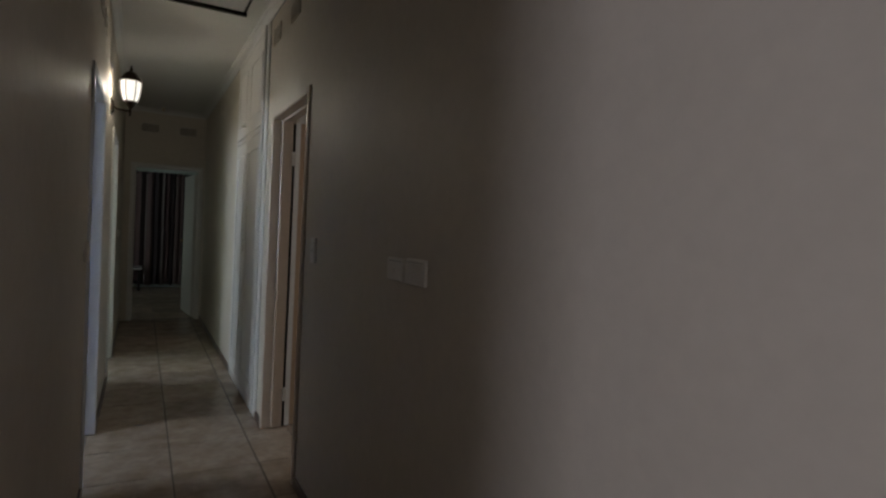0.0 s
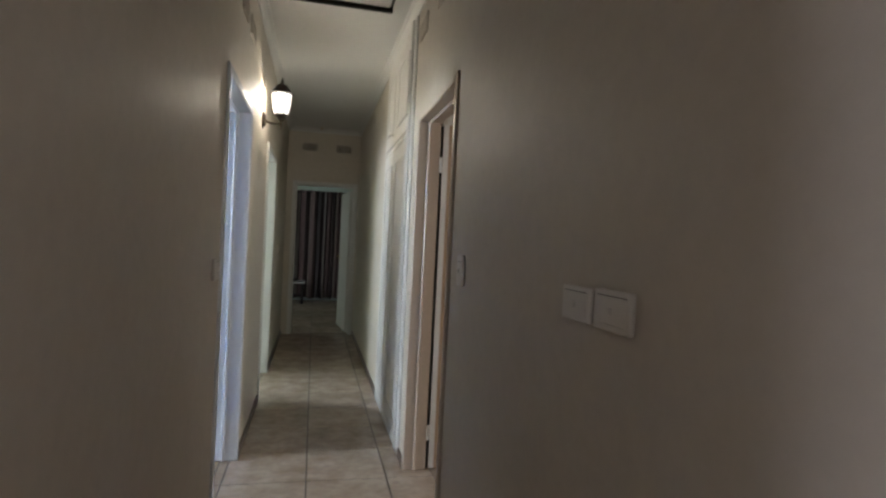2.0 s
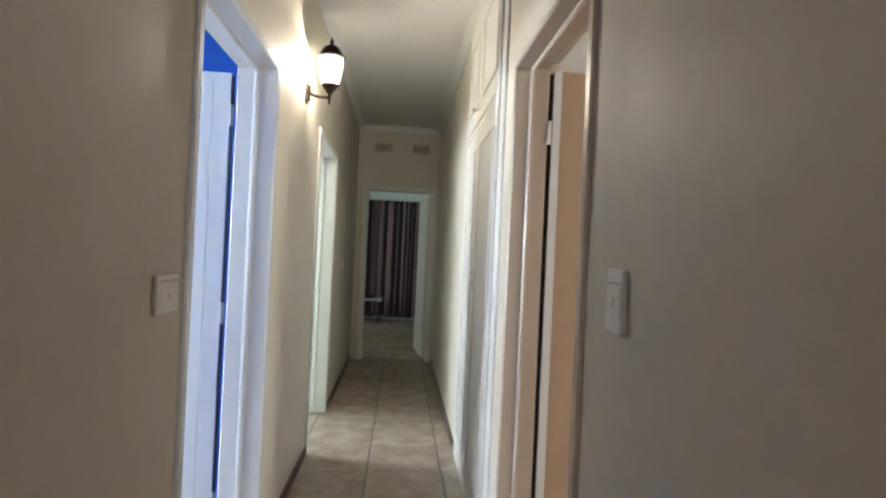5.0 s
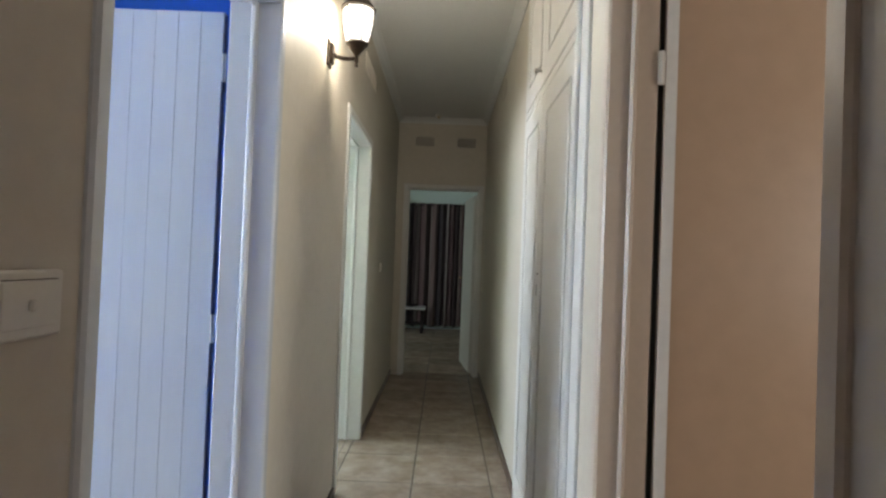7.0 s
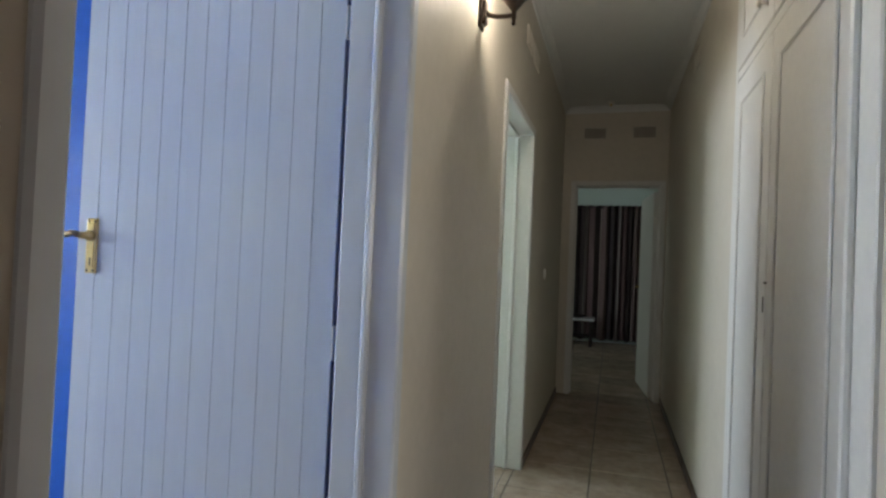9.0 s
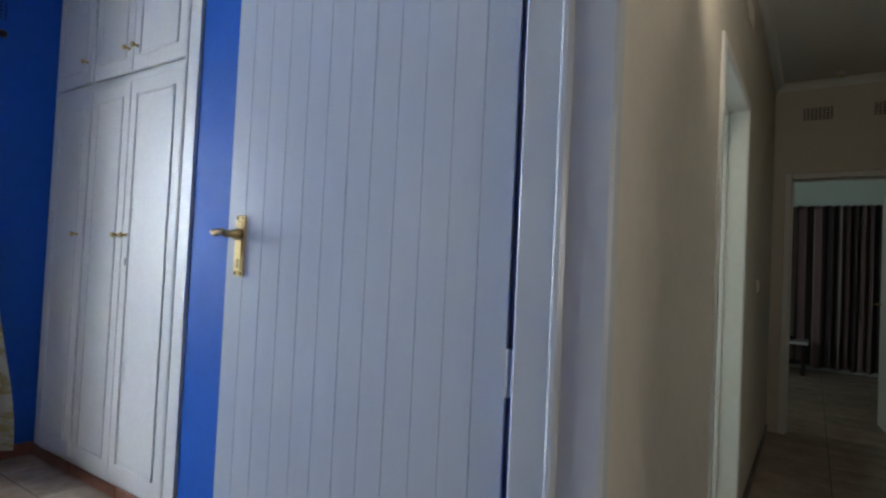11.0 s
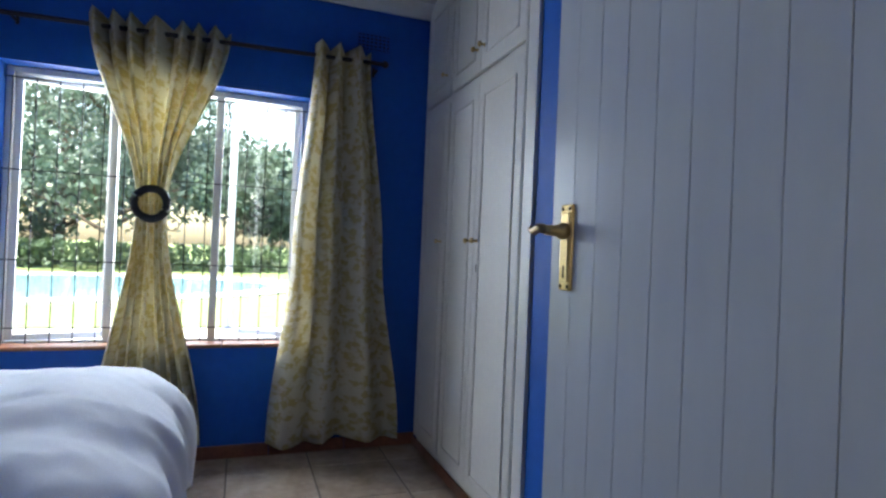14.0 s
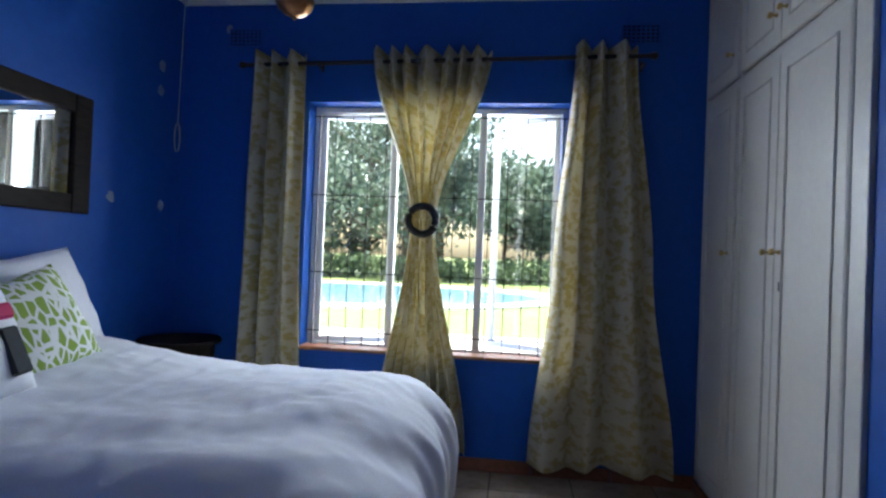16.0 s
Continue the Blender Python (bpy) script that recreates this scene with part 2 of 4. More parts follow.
def glass_material(name, colour=(1, 1, 1), rough=0.0):
    m = bpy.data.materials.new(name)
    m.use_nodes = True
    n, l = m.node_tree.nodes, m.node_tree.links
    tr, gl, mx, fr = [n.new("ShaderNode" + k) for k in ("BsdfTransparent", "BsdfGlossy", "MixShader", "Fresnel")]
    tr.inputs[0].default_value = (*colour, 1)
    gl.inputs["Roughness"].default_value = 0.03 + rough
    fr.inputs[0].default_value = 1.4
    l.new(fr.outputs[0], mx.inputs[0])
    l.new(tr.outputs[0], mx.inputs[1])
    l.new(gl.outputs[0], mx.inputs[2])
    l.new(mx.outputs[0], n["Material Output"].inputs[0])
    return m


GLASS = glass_material("window_glass", (0.95, 0.97, 0.96))
MIRROR = material("mirror_silver", (0.86, 0.88, 0.88), 0.02, 1.0)


def glow_material(name, colour, strength):
    m = bpy.data.materials.new(name)
    m.use_nodes = True
    p = m.node_tree.nodes["Principled BSDF"]
    p.inputs["Base Color"].default_value = (0.8, 0.8, 0.78, 1)
    p.inputs["Emission Color"].default_value = (*colour, 1)
    p.inputs["Emission Strength"].default_value = strength
    return m


BULB = glow_material("lit_bulb", (1.0, 0.9, 0.76), 2.5)
FROST = glow_material("lit_frosted_lantern_glass", (1.0, 0.93, 0.82), 0.16)

# ---- builders ----


def mesh_of(name, bm, mat, smooth=False):
    me = bpy.data.meshes.new(name)
    bmesh.ops.recalc_face_normals(bm, faces=bm.faces)
    bm.to_mesh(me)
    bm.free()
    me.materials.append(mat)
    if smooth:
        for f in me.polygons:
            f.use_smooth = True
    return me


def part(name, bm, mat, parent, label="", smooth=False):
    ob = new(name, mesh_of(name, bm, mat, smooth))
    ob.parent = parent
    return tagged(ob, label)


def thing(name, label, category, group="", m=None, kind=""):
    ob = new(name)
    ob.empty_display_size = 0.05
    if m:
        ob.matrix_world = m
    return tagged(ob, label, category, group, kind)


def solid(name, bm, mat, label, category, group="", kind="", smooth=False):
    return tagged(new(name, mesh_of(name, bm, mat, smooth)), label, category, group, kind)


def box(a, b, bevel=0.0, bm=None, seg=1):
    """A box between two corners, with rounded edges."""
    own = bmesh.new()
    lo, hi = [min(p, q) for p, q in zip(a, b)], [max(p, q) for p, q in zip(a, b)]
    mid, dim = [(p + q) / 2 for p, q in zip(lo, hi)], [q - p for p, q in zip(lo, hi)]
    bmesh.ops.create_cube(own, size=1, matrix=Matrix.Translation(mid) @ Matrix.Diagonal((*dim, 1)))
    if bevel:
        bmesh.ops.bevel(own, geom=own.edges[:], offset=bevel, segments=seg, affect="EDGES", profile=0.5)
    if bm is None:
        return own
    tmp = bpy.data.meshes.new("tmp")
    own.to_mesh(tmp)
    own.free()
    bm.from_mesh(tmp)
    bpy.data.meshes.remove(tmp)
    return bm


def boxes(list_of, bevel=0.0):
    bm = bmesh.new()
    for a, b in list_of:
        box(a, b, bevel, bm)
    return bm


def lathe(profile, centre, axis="Z", steps=20, bm=None):
    """A turned shape from (radius, height) pairs round an axis."""
    bm = bm or bmesh.new()
    rot = {"Z": Matrix(), "X": Matrix.Rotation(radians(90), 4, "Y"), "Y": Matrix.Rotation(radians(-90), 4, "X")}[axis]
    rings = []
    for r, h in profile:
        rings.append([bm.verts.new(Vector(centre) + rot @ Vector((r * math.cos(6.28319 * i / steps), r * math.sin(6.28319 * i / steps), h))) for i in range(steps)])
    for a, b in zip(rings, rings[1:]):
        for i in range(steps):
            bm.faces.new((a[i], a[(i + 1) % steps], b[(i + 1) % steps], b[i]))
    bm.faces.new(rings[0][::-1])
    bm.faces.new(rings[-1])
    return bm


def tube(points, r, steps=8, bm=None, taper=1.0):
    """A round bar along points."""
    bm = bm or bmesh.new()
    pts = [Vector(p) for p in points]
    rings = []
    for i, p in enumerate(pts):
        d = (pts[min(i + 1, len(pts) - 1)] - pts[max(i - 1, 0)]).normalized()
        u = d.cross(Vector((0, 0, 1)) if abs(d.z) < 0.9 else Vector((0, 1, 0))).normalized()
        v = d.cross(u)
        k = r * (1 + (taper - 1) * i / max(1, len(pts) - 1))
        rings.append([bm.verts.new(p + k * (math.cos(6.28319 * j / steps) * u + math.sin(6.28319 * j / steps) * v)) for j in range(steps)])
    for a, b in zip(rings, rings[1:]):
        for j in range(steps):
            bm.faces.new((a[j], a[(j + 1) % steps], b[(j + 1) % steps], b[j]))
    bm.faces.new(rings[0][::-1])
    bm.faces.new(rings[-1])
    return bm


# ---- plan ----
XL, XR = 0.01, 0.98          # corridor faces
XB = -0.165                  # bedroom face of the corridor wall
XW = -3.50                   # window wall of the bedroom
YH, YC = 2.50, 5.61         # headboard wall and wardrobe front
YF = 9.42                   # end wall of the corridor
CZ = 2.81                    # ceiling
D1, D2, DR = (4.16, 5.095), (6.285, 7.26), (3.915, 4.85)
DT = 2.09                    # top of the door frames


def wall(name, pieces, mat, label):
    return solid(name, boxes(pieces), mat, label, "wall", kind="structure")


wall("wall_corridor_west", [((-0.075, 1.42, 0), (XL, D1[0], CZ)), ((-0.075, D1[0], DT), (XL, D1[1], CZ)), ((-0.075, D1[1], 0), (XL, D2[0], CZ)),
     ((-0.075, D2[0], DT), (XL, D2[1], CZ)), ((-0.075, D2[1], 0), (XL, YF, CZ))], CREAM, "cream satin-painted plaster corridor wall")
wall("wall_bedroom_east", [((XB, YH - 0.1, 0), (-0.075, D1[0], CZ)), ((XB, D1[0], DT), (-0.075, D1[1], CZ)), ((XB, D1[1], 0), (-0.075, YC, CZ))], BLUE, "deep blue painted bedroom wall")
wall("wall_second_room_east", [((XB, YC, 0), (-0.075, D2[0], CZ)), ((XB, D2[0], DT), (-0.075, D2[1], CZ)), ((XB, D2[1], 0), (-0.075, YF, CZ))], MINT, "pale green painted room wall")
CUP = (5.03, 6.36)
wall("wall_corridor_east", [((XR, -4, 0), (XR + 0.17, DR[0], CZ)), ((XR, DR[0], DT), (XR + 0.17, DR[1], CZ)), ((XR, DR[1], 0), (XR + 0.17, CUP[0], CZ)),
     ((XR, CUP[1], 0), (XR + 0.17, YF, CZ))], CREAM, "cream satin-painted plaster corridor wall")
FO = (0.09, 0.965)
wall("wall_corridor_end", [((-1.8, YF, 0), (FO[0], YF + 0.15, CZ)), ((FO[0], YF, 2.09), (FO[1], YF + 0.15, CZ)), ((FO[1], YF, 0), (2.4, YF + 0.15, CZ))], CREAM, "cream painted end wall above a doorway")
WY, WZ = (3.325, 4.875), (0.635, 2.125)
wall("wall_bedroom_window", [((XW, YH - 0.2, 0), (XW - 0.22, WY[0], CZ)), ((XW, WY[1], 0), (XW - 0.22, 6.3, CZ)),
     ((XW, WY[0], 0), (XW - 0.22, WY[1], WZ[0])), ((XW, WY[0], WZ[1]), (XW - 0.22, WY[1], CZ))], BLUE, "deep blue painted wall with a wide window")
wall("wall_bedroom_head", [((XW, YH - 0.2, 0), (XB, YH, CZ))], BLUE, "deep blue painted wall behind the bed")
wall("wall_bedroom_wardrobe_side", [((-2.025, YC, 0), (XB, YC + 0.12, CZ))], BLUE, "deep blue painted wall beside the wardrobe")
wall("wall_room_divider", [((XW, 6.2, 0), (XB, 6.3, CZ))], MINT, "pale green painted partition wall")
wall("wall_second_room_outer", [((XW - 0.22, 6.3, 0), (XW - 0.02, YF, CZ))], MINT, "pale green painted outer wall")
wall("wall_right_room", [((1.15, 2.4, 0), (4.2, 2.5, CZ)), ((1.15, 5.14, 0), (4.2, 5.24, CZ)), ((4.2, 2.4, 0), (4.3, 5.24, CZ))], BROWNROOM, "terracotta painted side room wall")
wall("wall_far_room", [((-2.5, YF + 0.15, 0), (-2.4, 13.6, CZ)), ((2.4, YF + 0.15, 0), (2.5, 13.6, CZ)), ((-2.5, 13.55, 0), (2.5, 13.7, CZ))], MINT, "pale green painted far room wall")
wall("wall_lounge", [((-4.2, -4.1, 0), (1.15, -4.0, CZ)), ((-4.2, -4.0, 0), (-4.1, 1.5, CZ)), ((-4.1, 1.42, 0), (-0.075, 1.5, CZ))], ROOM, "cream painted lounge wall")
solid("ceiling", boxes([((-4.3, -4.2, CZ), (4.4, 13.8, CZ + 0.1))]), CEIL, "white painted plasterboard ceiling", "ceiling", kind="structure")


def cornice(name, a, b, out, label="white plaster cove cornice", size=1.0):
    """A cove strip under the ceiling from a to b; out points into the room."""
    bm = bmesh.new()
    o = Vector((*out, 0))
    prof = [(0.0, 0.0), (0.0, -0.055), (0.008, -0.055), (0.018, -0.035), (0.035, -0.016), (0.055, -0.008), (0.055, 0.0)]
    ends = []
    for p in (a, b):
        ends.append([bm.verts.new(Vector((*p, CZ - 0.001)) + o * u * size + Vector((0, 0, v * size))) for u, v in prof])
    k = len(prof)
    for i in range(k):
        bm.faces.new((ends[0][i], ends[0][(i + 1) % k], ends[1][(i + 1) % k], ends[1][i]))
    bm.faces.new(ends[0])
    bm.faces.new(ends[1][::-1])
    return solid(name, bm, CEIL, label, "cornice", kind="structure")


cornice("trim_cornice_west", (XL, 1.42), (XL, YF), (1, 0))
cornice("trim_cornice_east", (XR, -4), (XR, YF), (-1, 0))
cornice("trim_cornice_end", (XL, YF), (XR, YF), (0, -1))
cornice("trim_cornice_window", (XW, YH), (XW, YC), (1, 0), size=1.6)
cornice("trim_cornice_head", (XW, YH), (XB, YH), (0, 1), size=1.6)
cornice("trim_cornice_bedroom_east", (XB, YH), (XB, YC), (-1, 0), size=1.6)

# ceiling hatch in the corridor
hatch = thing("ceiling_hatch", "white loft hatch with a dark shadow gap", "hatch")
part("panel", box((0.22, 4.52, CZ - 0.022), (0.80, 5.08, CZ - 0.004), 0.004), CEIL, hatch)
# near-black strips stand in for the shadow line round the panel
part("seal", boxes([((0.20, 4.50, CZ - 0.012), (0.22, 5.10, CZ - 0.002)), ((0.80, 4.50, CZ - 0.012), (0.82, 5.10, CZ - 0.002)),
                    ((0.22, 4.50, CZ - 0.012), (0.80, 4.52, CZ - 0.002)), ((0.20, 5.08, CZ - 0.045), (0.82, 5.105, CZ - 0.002))]), GAPSHADE, hatch, "dark strips painted as the shadow line round the hatch")


def skirting(name, a, b, out, h, t, mat, label, pitch=0.445):
    """Skirting tiles in a row from a to b."""
    root = thing(name, label, "skirting", kind="structure")
    a, b, o = Vector((*a, 0)), Vector((*b, 0)), Vector((*out, 0)) * t
    n = max(1, round((b - a).length / pitch))
    for i in range(n):
        p, q = a.lerp(b, i / n), a.lerp(b, (i + 1) / n)
        d = (q - p).normalized() * 0.0015
        part("skirting_tile", box(tuple(p + d), tuple(q - d + o + Vector((0, 0, h))), 0.003), mat, root)
    return root


sk = "narrow dark brown skirting along the corridor wall"
for nm, a, b, o in (("baseboard_1", (XL, 1.42), (XL, D1[0]), (1, 0)), ("baseboard_2", (XL, D1[1]), (XL, D2[0]), (1, 0)), ("baseboard_3", (XL, D2[1]), (XL, YF), (1, 0)),
                    ("baseboard_4", (XR, -1.0), (XR, DR[0]), (-1, 0)), ("baseboard_5", (XR, CUP[1]), (XR, YF), (-1, 0)), ("baseboard_10", (XR, DR[1]), (XR, CUP[0]), (-1, 0))):
    skirting(nm, a, b, o, 0.055, 0.012, SKIRTD, sk)
sr = "terracotta tile skirting under a blue wall"
skirting("baseboard_6", (XW, YH), (XW, YC), (1, 0), 0.075, 0.012, SKIRTR, sr)
skirting("baseboard_7", (XW, YH), (XB, YH), (0, 1), 0.075, 0.012, SKIRTR, sr)
skirting("baseboard_8", (-2.025, YC), (XB, YC), (0, -1), 0.075, 0.012, SKIRTR, sr)
skirting("baseboard_9", (XW, YC - 0.004), (-2.03, YC - 0.004), (0, -1), 0.06, 0.01, SKIRTR, "terracotta tile plinth under the wardrobe")

# ---- doors ----


def door_frame(name, axis_at, depth, span, top, mat, label, along="y", w=0.05):
    """A pressed frame lining an opening: two jambs and a head, with a stop ridge and a raised edge."""
    root = thing(name, label, "door frame", kind="structure")
    lo, hi = axis_at - 0.012, axis_at + depth + 0.012
    s0, s1 = span

    def bar(u0, u1, z0, z1, extra):
        out = [((lo, u0, z0), (hi, u1, z1))] + extra
        if along == "x":
            out = [((p[1], p[0], p[2]), (q[1], q[0], q[2])) for p, q in out]
        return boxes(out, 0.006)
    sa, sb = axis_at + depth * 0.42, axis_at + depth * 0.56
    part("jamb", bar(s0, s0 + w, 0, top, [((sa, s0 + w - 0.004, 0), (sb, s0 + w + 0.013, top - w))]), mat, root)
    part("jamb", bar(s1 - w, s1, 0, top, [((sa, s1 - w - 0.013, 0), (sb, s1 - w + 0.004, top - w))]), mat, root)
    part("head", bar(s0 + w, s1 - w, top - w, top, [((sa, s0 + w, top - w - 0.013), (sb, s1 - w, top - w + 0.004))]), mat, root)
    return root


door_frame("door_frame_1", XB + 0.03, XL - XB - 0.03, D1, DT, DOORW, "white painted door frame to the blue bedroom", w=0.04)
door_frame("door_frame_2", XB, XL - XB, D2, DT, WHITE, "white painted door frame on the corridor")
door_frame("door_frame_3", XR, 0.115, DR, DT, JAMB, "beige painted steel door frame", w=0.042)
door_frame("door_frame_4", YF, 0.15, FO, 2.09, WHITE, "white painted door frame at the corridor end", "x")


def hinge(parent, x, y, z):
    h = part("hinge", boxes([((x - 0.009, y - 0.003, z - 0.045), (x + 0.009, y + 0.002, z + 0.045))], 0.001), PLASTIC, parent, "painted steel butt hinge")
    part("knuckle", lathe([(0.0045, -0.045), (0.0045, -0.002), (0.004, 0), (0.0045, 0.002), (0.0045, 0.045)], (x, y - 0.004, z), steps=10), PLASTIC, h)


def lever_set(parent, x, y, z, toward):
    """A long-plate lever handle; the lever points along +x or -x; faces -y."""
    h = part("handle_plate", box((x - 0.021, y - 0.006, z - 0.114), (x + 0.021, y, z + 0.052), 0.003, seg=2), BRASS, parent, "worn brass lock plate")
    part("plate_panel", box((x - 0.013, y - 0.0085, z - 0.098), (x + 0.013, y - 0.005, z + 0.036), 0.002), BRASS, h)
    for dz in (0.043, -0.106):
        for dx in (-0.012, 0.012):
            part("screw", lathe([(0.004, 0), (0.004, -0.002), (0.002, -0.003)], (x + dx, y - 0.0055, z + dz), "Y", 8), BRONZE, h)
    # dark block painted as the shade inside the keyhole
    part("keyhole", boxes([((x - 0.003, y - 0.0095, z - 0.09), (x + 0.003, y - 0.008, z - 0.066))], 0.0008), GAPSHADE, h)
    part("boss", lathe([(0.016, 0), (0.016, -0.012), (0.011, -0.02), (0.009, -0.045)], (x, y - 0.006, z), "Y", 16), BRASS, h, smooth=True)
    k = toward
    part("lever", tube([(x, y - 0.045, z), (x + 0.015 * k, y - 0.05, z + 0.004), (x + 0.03 * k, y - 0.05, z + 0.005), (x + 0.046 * k, y - 0.048, z - 0.001), (x + 0.058 * k, y - 0.046, z + 0.001), (x + 0.065 * k, y - 0.046, z + 0.005)], 0.0095, 10, taper=0.8), AGED, h, smooth=True)


def boarded_door(name, width, height, label, mat):
    """Local: hinge at the origin, leaf along -x, front face at y=0, back at y=0.04."""
    root = thing(name, label, "door", kind="structure")
    n = 12
    w = width / n
    part("core", box((-width, 0.008, 0.008), (0, 0.040, height)), mat, root)
    for i in range(n):
        part("board", box((-(i + 1) * w + 0.0003, 0.0, 0.008), (-i * w - 0.0003, 0.012, height), 0.001), mat, root)
    return root


d1 = boarded_door("door_1", 0.878, 2.04, "open white tongue-and-groove boarded door", DOORW)
d1.matrix_world = pose(-0.187, 5.116, 0.004)
lever_set(d1, -0.818, 0.0, 1.276, -1)
for z in (0.22, 1.02, 1.86):
    hinge(d1, 0.004, 0.004, z)
# solid navy strip in place of the shaded slit beside the hinges
part("edge_gap", box((0.001, 0.003, 0.008), (0.020, 0.030, 2.03)), NAVYSHADE, d1, "dark strip painted as shade in the hinge gap")


def flush_door(name, width, height, mat, label, sign):
    """Hinge at the origin, leaf along sign*x, front at y=0."""
    root = thing(name, label, "door", kind="structure")
    part("leaf", box((0, 0, 0.008), (sign * width, 0.04, height), 0.002), mat, root)
    part("edge_strip", box((-sign * 0.0015, 0.0, 0.008), (sign * 0.03, -0.0025, height)), WHITE, root, "white painted hinge edge")
    for z in (0.22, 1.80):
        hinge(root, -sign * 0.012, 0.002, z)
    # solid dark strip in place of the shaded slit beside the leaf
    part("edge_gap", box((-sign * 0.016, 0.01, 0.008), (-sign * 0.002, 0.028, height - 0.01)), GAPSHADE, root, "dark strip painted as shade in the hinge gap")
    return root


d3 = flush_door("door_3", 0.82, 2.04, PEACH, "open flush door painted peach brown", 1)
d3.matrix_world = pose(XR + 0.142, 4.802, 0.004, 0, 0, 2)
d2 = flush_door("door_2", 0.84, 2.0, WHITE, "open white flush door", -1)
d2.matrix_world = pose(XB - 0.02, 7.205, 0.004, 0, 0, -3)
d4 = thing("door_4", "open white door at the corridor end", "door", kind="structure")
part("leaf", box((-0.04, 0, 0.008), (0, 0.76, 2.0), 0.002), WHITE, d4)
part("handle", tube([(-0.04, 0.7, 1.05), (-0.085, 0.7, 1.05), (-0.09, 0.6, 1.05)], 0.008), BRASS, d4, "brass lever handle")
d4.matrix_world = pose(0.913, YF + 0.165, 0.004, 0, 0, 6)

# ---- corridor things ----
cup = thing("linen_cupboard", "built-in white panelled linen cupboard with upper doors", "cupboard")
x0 = XR - 0.012
part("carcass", boxes([((XR + 0.02, CUP[0], 0), (XR + 0.6, CUP[0] + 0.02, CZ - 0.06)), ((XR + 0.02, CUP[1] - 0.02, 0), (XR + 0.6, CUP[1], CZ - 0.06)), ((XR + 0.58, CUP[0], 0), (XR + 0.6, CUP[1], CZ - 0.06)),
                       ((XR + 0.02, CUP[0], CZ - 0.075), (XR + 0.6, CUP[1], CZ - 0.06))]), WHITE, cup)
part("face_frame", boxes([((x0, CUP[0], 0), (XR + 0.022, CUP[0] + 0.11, CZ - 0.058)), ((x0, CUP[1] - 0.05, 0), (XR + 0.022, CUP[1], CZ - 0.058)),
                          ((x0, CUP[0] + 0.11, 2.03), (XR + 0.022, CUP[1] - 0.05, 2.07)), ((x0, CUP[0] + 0.11, CZ - 0.1), (XR + 0.022, CUP[1] - 0.05, CZ - 0.058)),
                          ((x0, CUP[0] + 0.11, 0), (XR + 0.022, CUP[1] - 0.05, 0.07))], 0.004), WHITE, cup)
part("moulding", tube([(x0 - 0.004, CUP[0] + 0.10, 0.02), (x0 - 0.004, CUP[0] + 0.10, CZ - 0.06)], 0.012), WHITE, cup)


def panel_door(parent, name, plane, u, z, axis, out, mat, knob_at=None, inset=0.07):
    """A framed door with a raised panel. plane: coordinate of its back; u, z: spans; out: direction of its face."""
    def bx(u0, u1, z0, z1, d0, d1_, bev):
        if axis == "y":
            return ((plane + out * d0, u0, z0), (plane + out * d1_, u1, z1)), bev
        return ((u0, plane + out * d0, z0), (u1, plane + out * d1_, z1)), bev
    (a, b), _ = bx(u[0], u[1], z[0], z[1], 0, 0.02, 0)
    dr = part(name, box(a, b, 0.004), mat, parent)
    i = inset
    u0, u1, z0, z1 = u[0] + i, u[1] - i, z[0] + i * 1.2, z[1] - i * 1.2
    m = 0.014
    strips = [bx(u0, u0 + m, z0, z1, 0.018, 0.027, 0)[0], bx(u1 - m, u1, z0, z1, 0.018, 0.027, 0)[0],
              bx(u0 + m, u1 - m, z0, z0 + m, 0.018, 0.027, 0)[0], bx(u0 + m, u1 - m, z1 - m, z1, 0.018, 0.027, 0)[0]]
    for s_ in strips:
        part("bead", box(*s_, 0.005), mat, dr)
    if knob_at:
        ku, kz, kmat = knob_at
        c = (plane + out * 0.02, ku, kz) if axis == "y" else (ku, plane + out * 0.02, kz)
        prof = [(0.010, 0), (0.010, out * 0.003), (0.005, out * 0.006), (0.005, out * 0.018), (0.012, out * 0.022), (0.014, out * 0.03), (0.009, out * 0.036)]
        part("knob", lathe(prof, c, "X" if axis == "y" else "Y", 14), kmat, dr, "small turned knob", smooth=True)
    return dr


cd = CUP[0] + 0.115
mid = 5.78
for z, kz in (((0.075, 2.025), None), ((2.075, CZ - 0.105), 2.15)):
    panel_door(cup, "door", XR + 0.006, (cd, mid - 0.003), z, "y", -1, WHITE, None, 0.085)
    panel_door(cup, "door", XR + 0.006, (mid + 0.003, CUP[1] - 0.055), z, "y", -1, WHITE, (5.86, kz, PLASTIC) if kz else None, 0.085)
part("keyhole", box((XR - 0.0155, 5.800, 1.13), (XR - 0.0135, 5.812, 1.18), 0.0006), BRONZE, cup, "small dark keyhole plate")
part("catch", box((XR - 0.02, 5.77, 1.222), (XR - 0.013, 5.79, 1.228), 0.001), BRONZE, cup)


